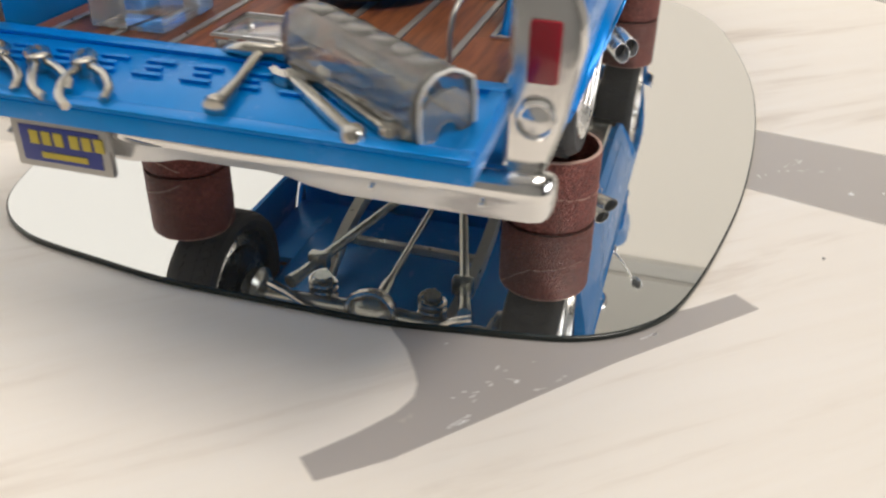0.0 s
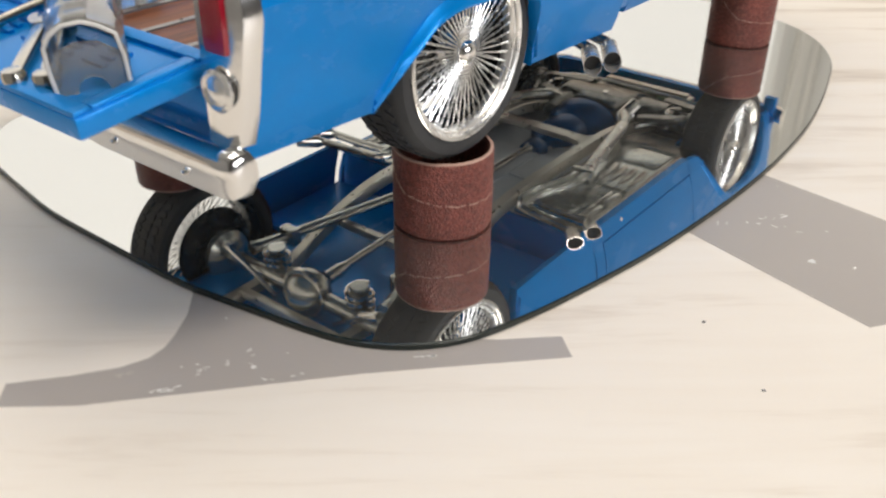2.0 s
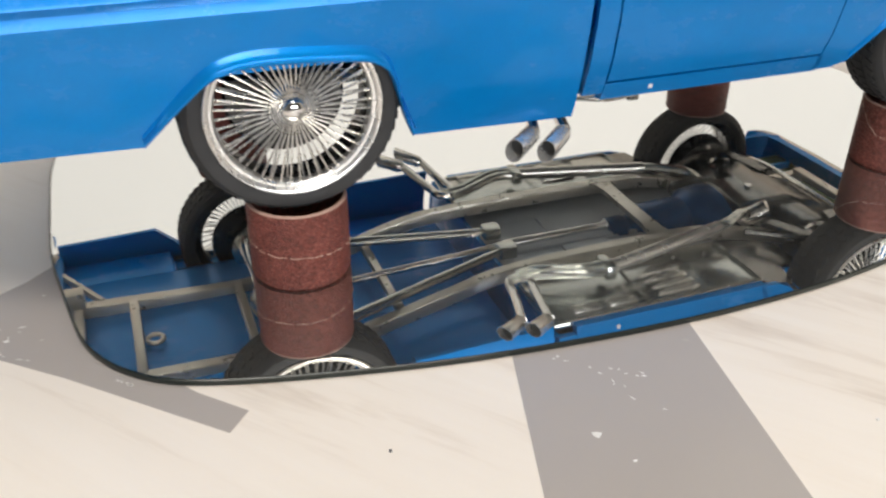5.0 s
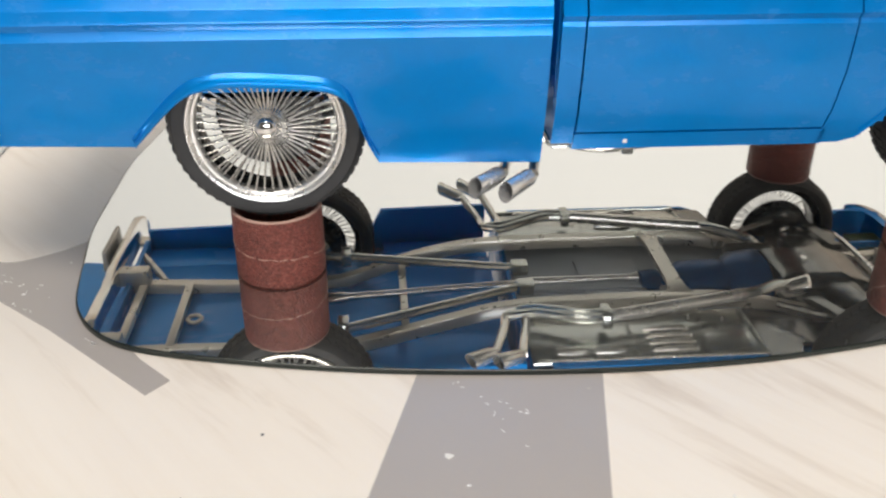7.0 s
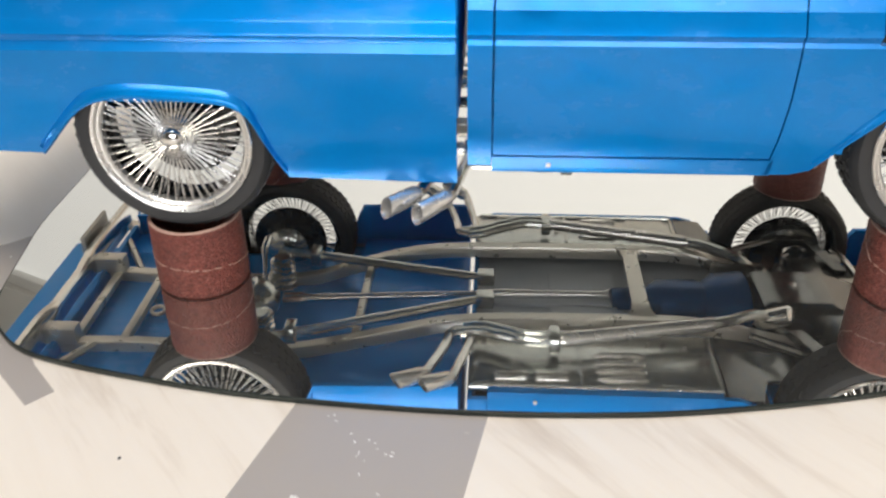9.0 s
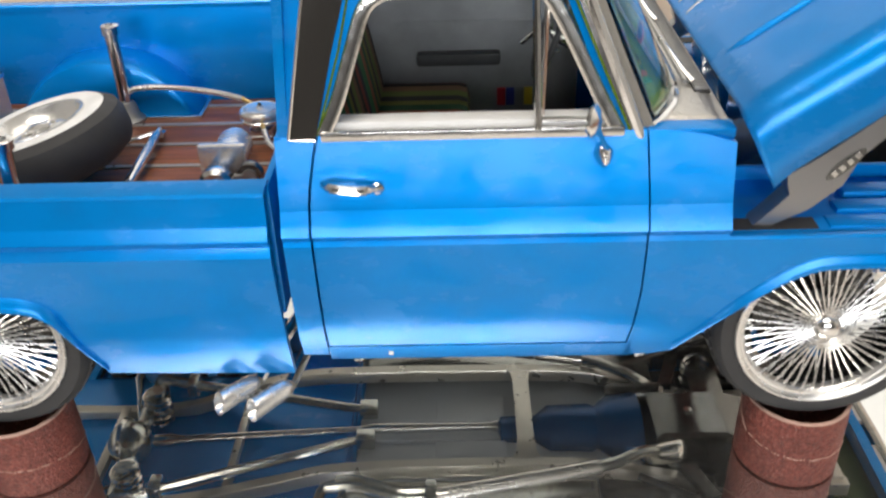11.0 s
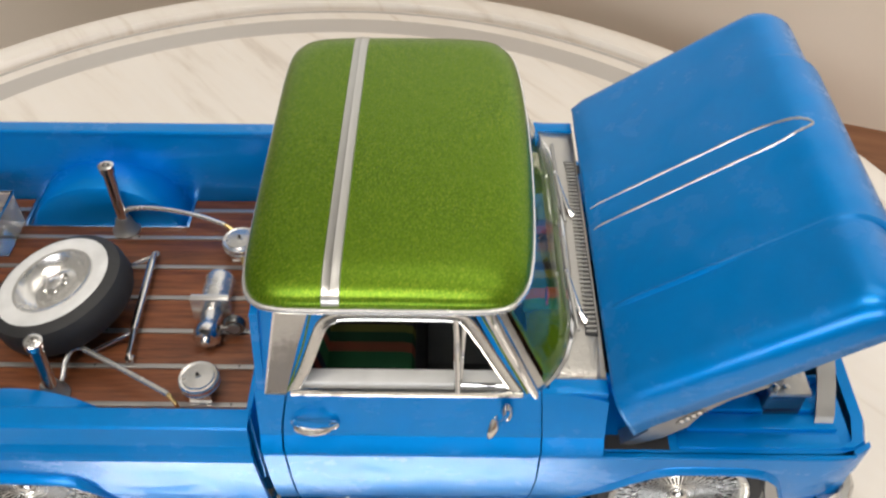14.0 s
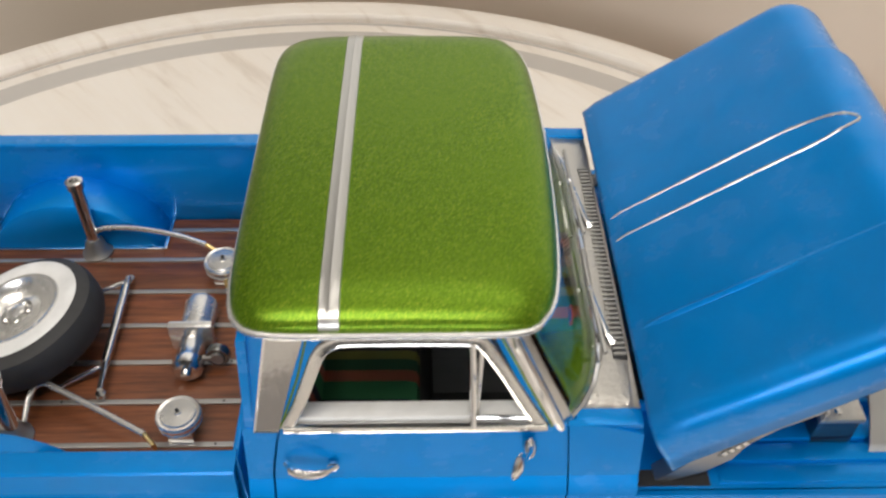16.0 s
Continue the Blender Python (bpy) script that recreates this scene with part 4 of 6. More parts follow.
        lathe(bm, [(0.0, -0.3), (1.35, -0.35), (1.7, -0.1), (1.75, 0.2), (1.3, 0.6), (0.5, 0.9), (0, 0.95)], 24, axis="x", cap=False)
        for v in bm.verts:
            v.co = Matrix.Translation((82.8, s * 44.8, 63.2)) @ Matrix.Rotation(s * 0.45, 4, "Z") @ Vector((v.co.x, v.co.y, v.co.z * 1.12))
        p("mirror_head", bm, CHROME, arm, "round mirror head")
        bm = fresh()
        lathe(bm, [(0.0, 1.9), (0.5, 1.6), (0.9, 0.8), (1.1, 0), (1.0, -0.6)], 18, axis="y", cap=True)
        for v in bm.verts:
            z = v.co.z
            v.co = Vector((85.7 + v.co.x * (1.0 if z > 0 else 1 + z * 0.35), s * (36.5 + v.co.y), 55.2 + z * (1.0 if z > 0 else 1.7)))
        p("mirror_foot", bm, CHROME, arm)
        # chip in the sill paint
        p("paint_chip", box(fresh(), 57.6, 58.3, *sorted((s * 34.2, s * 34.75)), 23.4, 24.1, 0.1), WHITE_SILL, label="bare chip in the sill")
        # inner door panel with armrest
        bm = fresh()
        box(bm, 50.5, 91, *sorted((s * 31.6, s * 33.0)), 26, 57, 0.5)
        panel = p("door_panel", bm, GREY_PANEL, label="grey inner door panel")
        p("armrest", box(fresh(), 60, 76, *sorted((s * 28.8, s * 31.8)), 42, 44.5, 0.8), DARK_GREY, panel)
        bm = fresh()
        tube(bm, [(80, s * 31.2, 46), (80, s * 30.2, 46), (82.6, s * 29.8, 48.4)], 0.5, 8)
        p("window_crank", bm, CHROME, panel)
        if s > 0:
            for k, c in enumerate((ROSE, PLATE_BLUE, GREY_PANEL, PLATE_YELLOW)):
                p("cloth_stripe", box(fresh(), 75.4 + 1.75 * k, 77.05 + 1.75 * k, 31.2, 31.65, 33.0, 36.6, 0.1), c, panel)
        p("panel_groove", box(fresh(), 56, 88, *sorted((s * 31.2, s * 31.7)), 49.5, 50.2, 0.15), GREY_PANEL, panel)
    # cab back
    bm = fresh()
    box(bm, 45.6, 46.6, -34.8, 34.8, 24, 57.5, 0.3)
    p("cab_back", bm, BLUE)
    bm = fresh()
    for y0, y1, z0, z1 in ((-34.6, -27, 57.3, 76), (27, 34.6, 57.3, 76), (-27, 27, 57.3, 60.5), (-27, 27, 72.5, 76)):
        ring_loft(bm, [[(46.0 + (z - 57) * 0.08, y0, z), (46.0 + (z - 57) * 0.08, y1, z), (47.2 + (z - 57) * 0.08, y1, z), (47.2 + (z - 57) * 0.08, y0, z)] for z in (z0, z1)])
    p("cab_back_upper", bm, BLUE)
    bm = fresh()
    box(bm, 46.6, 47.0, -27, 27, 60.5, 72.5)
    pane = p("rear_glass", bm, GLASS)
    pane.visible_shadow = False
    # roof: crowned, with rolled edges
    def roof_pt(u, v):
        r = (abs(u) ** 9 + abs(v) ** 9) ** (1 / 9) if (u or v) else 0
        k = max(abs(u), abs(v))
        f = k / r if r else 1
        z = 80.4 - 0.5 * u * u - 0.9 * v * v
        e = max(0.0, k - 0.80) / 0.20
        z -= 2.6 * (1 - math.sqrt(max(0, 1 - e * e)))
        bow = (1.7 * (1 - v * v) - 0.9) * max(0.0, u) ** 3
        return (67.3 + 21.4 * u * f + bow, 34.0 * v * f, z)
    us = [-1, -0.99, -0.97, -0.94, -0.9, -0.85, -0.8, *span(-0.7, 0.7, 12), 0.8, 0.85, 0.9, 0.94, 0.97, 0.99, 1]
    bm = sheet(fresh(), roof_pt, us, us)
    roof = p("roof", bm, GREEN, label="green metalflake roof", smooth=60, solid=0.8)
    bm = fresh()
    edge = [roof_pt(u, -1) for u in us] + [roof_pt(1, v) for v in us[1:]] + [roof_pt(u, 1) for u in us[::-1][1:]] + [roof_pt(-1, v) for v in us[::-1][1:-1]]
    rim = [(67.3 + (x - 67.3) * 1.012, y * 1.012, 76.6) for x, y, z in edge]
    tube(bm, rim + rim[:1], 0.5, 8)
    p("drip_rail", bm, TIP_CHROME, roof, "chrome drip rail")
    bm = fresh()
    strip = []
    for v in us:
        x, y, z = roof_pt(-0.335, v)
        strip.append((59.3, y * 1.006, z + 0.28 if abs(v) < 0.9 else z + 0.3))
    rings = [[(x - 1.4, y, z), (x - 1.25, y, z + 0.3), (x - 0.4, y, z + 0.26), (x, y, z + 0.42), (x + 0.4, y, z + 0.26), (x + 1.25, y, z + 0.3), (x + 1.4, y, z), (x + 1.2, y, z - 0.6), (x - 1.2, y, z - 0.6)] for x, y, z in strip]
    ring_loft(bm, rings)
    p("roof_strip", bm, ROOF_STRIP, roof, "silver strip across the roof")
    p("headliner", box(fresh(), 49, 86, -32, 32, 75.2, 75.9, 0.2), GREY_PANEL)
    # windscreen
    def screen(u, v):
        # u from sill to roof, v across
        bulge = 1 - abs(v) ** 6
        x0, z0, y0 = 90.3 + 6.9 * bulge, 57.2 - 0.8 * abs(v) ** 16, 34.3
        x1, z1, y1 = 82.3 + 5.7 * bulge, 75.6, 32.9
        return (x0 + (x1 - x0) * u, v * (y0 + (y1 - y0) * u), z0 + (z1 - z0) * u)
    bm = sheet(fresh(), screen, span(0, 1, 8), span(-1, 1, 24))
    pane = p("windscreen", bm, GLASS, label="clear curved windscreen", smooth=60, solid=0.5)
    pane.visible_shadow = False
    bm = fresh()
    loop = [screen(0, v) for v in span(-1, 1, 20)] + [screen(u, 1) for u in span(0.1, 1, 8)] + [screen(1, v) for v in span(0.95, -1, 20)] + [screen(u, -1) for u in span(0.9, 0, 8)]
    tube(bm, loop, 0.75, 8)
    p("windscreen_frame", bm, CHROME, pane, "chrome windscreen surround")
    # two small round stickers inside the screen
    for v, c, r in ((-0.62, ROSE, 1.5), (-0.62, PLATE_BLUE, 0.9)):
        bm = fresh()
        lathe(bm, [(0, 0), (r, 0), (r, 0.1), (0, 0.1)], 20, axis="x", cap=False)
        x, y, z = screen(0.42, v)
        bmesh.ops.translate(bm, vec=(x - 1.1 - (0.1 if r < 1 else 0), y, z), verts=bm.verts)
        p("round_sticker", bm, c, pane)
    # cowl with grille and wipers
    bm = sheet(fresh(), lambda u, v: (91.4 + 6.2 * (1 - abs(v) ** 6) + (10.4 - 6.2 * (1 - abs(v) ** 6)) * u, 31.9 * v, 57.1 - 0.7 * u + 0.35 * (1 - v * v)), span(0, 1, 6), span(-1, 1, 24))
    cowl = p("cowl_panel", bm, CRINKLE, label="silver foil-covered cowl panel", smooth=60, solid=0.6)
    p("vent_slot", box(fresh(), 99.2, 101.4, -22.8, 22.0, 56.7, 57.3, 0.1), BLACK, cowl)
    for k in range(44):
        y = -22 + k
        p("grille_rib", box(fresh(), 99.4, 101.2, y - 0.22, y + 0.22, 56.9, 57.65), DULL, cowl, smooth=0)
    for s, y0 in ((-1, -20), (1, 6)):
        bm = fresh()
        tube(bm, [(99.4, y0, 57.4), (98.6, y0 + 1, 58.4), (96.6, y0 + 9, 60.6)], [0.75, 0.5, 0.35], 8)
        wiper = p("wiper", bm, CHROME, label="chrome wiper arm and blade")
        bm = fresh()
        tube(bm, [(97.8, y0 - 3, 58.8), (96.8, y0 + 8, 60.4), (96.6, y0 + 17, 60.8)], 0.38, 6)
        p("blade", bm, DULL, wiper)
    # interior
    p("cab_floor", box(fresh(), 47, 101, -33, 33, 25.5, 26.4), DARK_GREY)
    p("firewall", box(fresh(), 100.6, 101.8, -34, 34, 26, 56.2), BLUE)
    p("floor_tunnel", box(fresh(), 72, 100.5, -9.6, 9.6, 26.2, 31.6, 1.2), DARK_GREY)
    bm = fresh()
    ring_loft(bm, [[(x, y, z) for x, z in ((92, 56), (89.6, 55), (88.6, 50), (90.5, 44), (100.3, 44), (100.3, 56.3))] for y in (-32, 32)])
    dash = p("dashboard", bm, GREEN, label="green metalflake dashboard")
    p("dash_cloth", sheet(fresh(), lambda u, v: (89.2 + 6.2 * u, -16 + 22 * v, 55.75 - 1.4 * max(0, 0.35 - u) + 0.25), span(0, 1, 6), span(0, 1, 12)), SERAPE, dash, "striped cloth on the dashboard", solid=0.3)
    bm = fresh()
    box(bm, 52, 70, -27, 27, 34, 40.3, 2.2)
    seat = p("bench_seat", bm, SERAPE, label="bench seat in striped blanket cloth")
    bm = fresh()
    rings = []
    for z, a, b in ((38, 48.2, 54.2), (45, 47.8, 53.0), (53, 47.4, 51.4), (58.6, 47.6, 50.4), (60, 48.4, 49.6)):
        rings.append([(a, -27, z), (a, 27, z), (b - 0.8, 27, z), (b, 25.6, z), (b, 0, z), (b, -25.6, z), (b - 0.8, -27, z)])
    ring_loft(bm, rings)
    p("seat_back", bm, SERAPE, seat)
    p("seat_base", box(fresh(), 51, 69, -26.5, 26.5, 25.4, 34.2, 0.6), DARK_GREY, seat)
    bm = fresh()
    pts = [(83.5 + 2.4 * math.cos(a), 14 + 7.2 * math.sin(a), 53 + 6.8 * math.cos(a)) for a in span(0, 2 * math.pi, 28)]
    tube(bm, pts, 0.55, 8)
    wheel_ob = p("steering_wheel", bm, DARK_GREY, label="dark grey steering wheel")
    bm = fresh()
    tube(bm, [(83.5, 14, 53), (91, 14, 49)], 0.8, 8)
    tube(bm, [(84.4, 7.2, 52.6), (83.5, 14, 53), (84.4, 20.8, 52.6)], 0.45, 6)
    p("steering_column", bm, CHROME, wheel_ob)


cab()


def front_end():
    for s in (-1, 1):
        bm = fresh()
        xs = sorted(set(span(91.8, 147.4, 50) + [x for x, _ in FRONT_ARCH if 91.9 < x < 147]))
        side_panel(bm, s, xs, lambda x: lerp(FRONT_ARCH, x), lambda x: 44.0, CAB_SIDE)
        shut_line(bm, 91.8, None)
        for v in bm.verts:
            if v.co.x > 140:
                v.co.y -= s * 2.6 * ((v.co.x - 140) / 7.4) ** 2
        p("front_fender", bm, BLUE, smooth=14)
        arch_lip(s, FRONT_ARCH, 2, 12, CAB_SIDE, 0.5)
        # shelf beside the engine with pressed ridges
        bm = fresh()
        box(bm, 102.2, 144.6, *sorted((s * 22.5, s * 37.4)), 43.0, 44.0, 0.3)
        shelf = p("inner_fender", bm, BLUE)
        for k, (y, z) in enumerate(((34.6, 43.95), (31.0, 44.3), (27.4, 44.8))):
            bm = fresh()
            box(bm, 115 + 2 * k, 142.5, *sorted((s * (y - 1.5), s * (y + 1.5))), 43.4, z + 0.3, 0.4)
            p("pressed_ridge", bm, BLUE, shelf)
        p("inner_fender_wall", box(fresh(), 102, 144, *sorted((s * 22.0, s * 22.8)), 28, 46, 0.3), BLUE)
        # Flat black sheet in place of the dark inside of the hinge slot.
        bm = fresh()
        box(bm, 102.6, 113.5, *sorted((s * 33.6, s * 36.4)), 43.9, 44.12)
        p("hinge_slot_shade", bm, BLACK, shelf)
        # hinge arm of the hood
        bm = fresh()
        arm = [(105.1, 43.9), (107.4, 43.8), (112.0, 46.2), (115.6, 49.6), (117.2, 53.6), (121.0, 57.6), (126.4, 61.2), (124.6, 62.4), (118.6, 59.0), (112.4, 54.0), (108.4, 51.2), (108.6, 49.8), (109.1, 48.4), (107.8, 46.8)]
        cx, cz = 114.5, 52.0
        ring_loft(bm, [[(cx + (x - cx) * k, s * y, cz + (z - cz) * k) for x, z in arm] for y, k in ((32.6, 0.97), (32.9, 1), (35.0, 1), (35.5, 0.965))])
        hinge = p("hood_hinge", bm, CAST, label="dull silver hood hinge arm")
        bm = fresh()
        plate = [(2.9 * math.cos(k * math.pi / 10) + 114.2, 0.85 * math.sin(k * math.pi / 10)) for k in range(20)]
        turn = Matrix.Translation((115.4, 0, 52.6)) @ Matrix.Rotation(-0.80, 4, "Y") @ Matrix.Translation((-114.2, 0, 0))
        ring_loft(bm, [[tuple(turn @ Vector((x, s * y, z))) for x, z in plate] for y in (35.2, 35.56)])
        p("cast_recess", bm, DARK_PLATE, hinge, "dark oval on the casting")
        for k in range(4):
            bm = fresh()
            box(bm, -0.34, 0.34, -0.1, 0.1, -0.42, 0.42, 0.05, Matrix.Translation((114.2 + 0.8 * k, s * 35.6, 51.4 + 0.82 * k)) @ Matrix.Rotation(-0.80, 4, "Y"))
            p("cast_mark", bm, CHROME, hinge, smooth=0)
    # nose
    bm = fresh()
    sec = [(-36.0, 144.9), (-34.6, 147.2), (-30, 148.4), (0, 148.9), (30, 148.4), (34.6, 147.2), (36.0, 144.9)]
    ring_loft(bm, [[(x - i, y, z) for y, x in sec] + [(x - i - 2.0, y, z) for y, x in sec[::-1]] for z, i in ((25.2, 1.2), (27, 0.2), (32, 0.0), (40, 0.0), (43.2, 0.2), (44.6, 1.0))])
    p("nose_panel", bm, BLUE)
    for y in (-9.5, 9.5):
        p("valance_slot", box(fresh(), 147.2, 149.0, y - 6, y + 6, 26.0, 27.4, 0.2), WHITE_SILL)
    bm = fresh()
    sec = [(0.0, 4.4), (1.4, 4.5), (2.2, 3.6), (2.4, 2.2), (2.0, 0.7), (0.8, 0.0), (0, 0.4)]
    rings = [[(148.6 - dx + a, y, 25.4 + b) for a, b in sec] for y, dx in ((-38.6, 7), (-38.2, 4.2), (-37, 2.4), (-34, 0.9), (-20, 0), (0, -0.3), (20, 0), (34, 0.9), (37, 2.4), (38.2, 4.2), (38.6, 7))]
    ring_loft(bm, rings)
    p("front_bumper", bm, CHROME, label="chrome front bumper")
    bm = fresh()
    box(bm, 142.2, 144.4, -36.4, -33.0, 21.6, 27.0, 0.5)
    p("bumper_iron", bm, BLUE)
    # radiator support, battery, engine
    bm = fresh()
    for s in (-1, 1):
        rings = [[(x - 1.6, s * y, z), (x + 1.6, s * y, z), (x + 1.6, s * (y - 0.3), z + 0.9), (x - 1.6, s * (y - 0.3), z + 0.9)] for x, y, z in ((140.4, 31.4, 44.0), (140.6, 30.6, 45.0), (141.4, 26.0, 47.4), (142.2, 20.0, 49.6), (142.4, 14.0, 50.0), (142.4, 0, 50.0))]
        ring_loft(bm, rings)
    p("radiator_support", bm, DULL, label="dull silver radiator support")
    p("radiator", box(fresh(), 138.4, 140.4, -20, 20, 30, 49.4, 0.4), BLACK)
    bm = fresh()
    box(bm, 130.4, 136.9, -29.0, -22.6, 43.0, 50.1, 0.4)
    batt = p("battery", bm, DARK_PLATE, label="small dark plated battery with chrome cell caps")
    p("battery_top", box(fresh(), 130.2, 137.1, -29.6, -22.4, 49.8, 50.8, 0.25), CRINKLE, batt)
    for k in range(6):
        bm = fresh()
        lathe(bm, [(0.6, 0), (0.6, 0.6), (0.3, 0.85), (0, 0.85)], 12, cap=False)
        bmesh.ops.translate(bm, vec=(131.3 + 1.7 * (k % 2), -28.4 + 2.4 * (k // 2), 50.7), verts=bm.verts)
        p("cell_cap", bm, CHROME, batt)
    bm = fresh()
    box(bm, 106, 130, -9, 9, 30, 50, 1.6)
    engine = p("engine_block", bm, GUNMETAL, label="dark silver engine block")
    for s in (-1, 1):
        p("valve_cover", box(fresh(), 107, 129, *sorted((s * 5, s * 12)), 48, 53, 1.2), CHROME, engine)
    bm = fresh()
    lathe(bm, [(7.5, 52), (8, 53), (8, 56.5), (7.4, 57.4), (0, 57.6)], 32, cap=False)
    bmesh.ops.translate(bm, vec=(117, 0, 0), verts=bm.verts)
    p("air_cleaner", bm, CHROME, engine)
    p("bay_floor", box(fresh(), 102, 135, -22, 22, 27.6, 28.4), BLACK)


front_end()


def hood():
    a = radians(34.8)
    ex, ez = Vector((math.cos(a), 0, math.sin(a))), Vector((-math.sin(a), 0, math.cos(a)))
    origin = Vector((102.4, 0.6, 60.7))

    def surf(u, v):
        """u along the hood, v across in -1..1 measured round the rolled edges."""
        flat, r, skirt = 34.6, 3.6, 5.6
        arc = flat + r * math.pi / 2
        total = arc + skirt
        skirt_fit = 1 - 0.3 * min(1, max(0, u) / 37)
        d = abs(v) * total
        if d <= flat:
            y, w = d, -0.3 * (d / flat) ** 2
        elif d <= arc:
            t = (d - flat) / r
            y, w = flat + r * math.sin(t), -0.3 - r * (1 - math.cos(t))
        else:
            y, w = flat + r + 0.02 * (d - arc), -0.3 - r - (d - arc) * skirt_fit
        y = math.copysign(y, v)
        if y < 0 and u > 1.5:
            fade = min(1, (u - 1.5) / 2) * max(0.2, min(1, (27 - u) / 9))
            w += fade * (0.34 * math.exp(-((y + 20.9) / 0.2) ** 2) - 0.16 / (1 + math.exp((y + 21.2) / 0.12)) * math.exp(-((y + 21.2) / 2.5) ** 2))
        nose = max(0.0, u - 37.0) / 8.6
        uu = u
        if nose > 0:
            t = min(1.0, nose) * math.pi / 2
            uu, drop = 37.0 + 6.3 * math.sin(t), 7.6 * (1 - math.cos(t))
            w -= drop if abs(v) * total < arc else drop * 0.55
            if abs(y) < 21.6:
                uu += 1.0 * min(1, (21.6 - abs(y)) / 0.7) * min(1, nose)
            y *= 1 - 0.02 * nose
        back = max(0.0, 1.0 - u / 2.0)
        uu -= 0.3 * back
        w -= 0.5 * back
        if d > flat:
            uu -= 0.13 * (d - flat) * max(0, 1 - u / 20)
        q = origin + ex * uu + ez * w
        return (q.x, q.y + y, q.z)

    flank = [20.0, 20.3, 20.5, 20.65, 20.78, 20.9, 21.02, 21.15, 21.3, 21.5, 21.65, 22.0, 22.5, 23.2, 24.4, 27, 30, 32, 33.2, 34, 34.6, 35.2, 35.9, 36.6, 37.3, 38.0, 38.7, 39.4, 39.9, 40.25, 40.6, 42.8, 45.855]
    vs = [-d / 45.855 for d in flank[::-1]] + span(-0.4, 0.4, 8) + [d / 45.855 for d in flank]
    us = [-0.6, 0, 0.6, 1.2, 2, *span(4, 36, 16), *span(37, 45.6, 12)]
    bm = sheet(fresh(), surf, us, vs)
    lid = p("hood", bm, BLUE, label="raised blue hood with pressed creases", smooth=40, solid=0.9)
    # bright double spear
    for sgn in (-1, 1):
        pts = []
        for u in span(0.4, 37, 20) + span(37.5, 39.5, 6) + [39.8, 39.95, 40.0]:
            half = 2.75 * math.sqrt(max(0.0, 1 - max(0, (u - 30) / 10.0) ** 2))
            x, y, z = surf(u, (1.0 + 0.5 * min(1, u / 29) - 0.4 * max(0, (u - 30) / 10) + sgn * half) / 45.855)
            pts.append((x - 0.5 * math.sin(a), y, z + 0.5 * math.cos(a)))
        bm = tube(fresh(), pts, [0.14 + 0.11 * min(1, i / 5) + 0.05 * math.sin(i * 1.9) for i in range(len(pts))], 7)
        p("hood_spear", bm, ROOF_STRIP, lid, "silver hood trim line")
    bm = fresh()
    q = origin + ex * 20 - ez * 2.6
    box(bm, -17, 17, -24, 24, -0.5, 0.5, 0.3, Matrix.Translation(q) @ Matrix.Rotation(-a, 4, "Y"))
    p("inner_brace", bm, BLUE, lid)


hood()


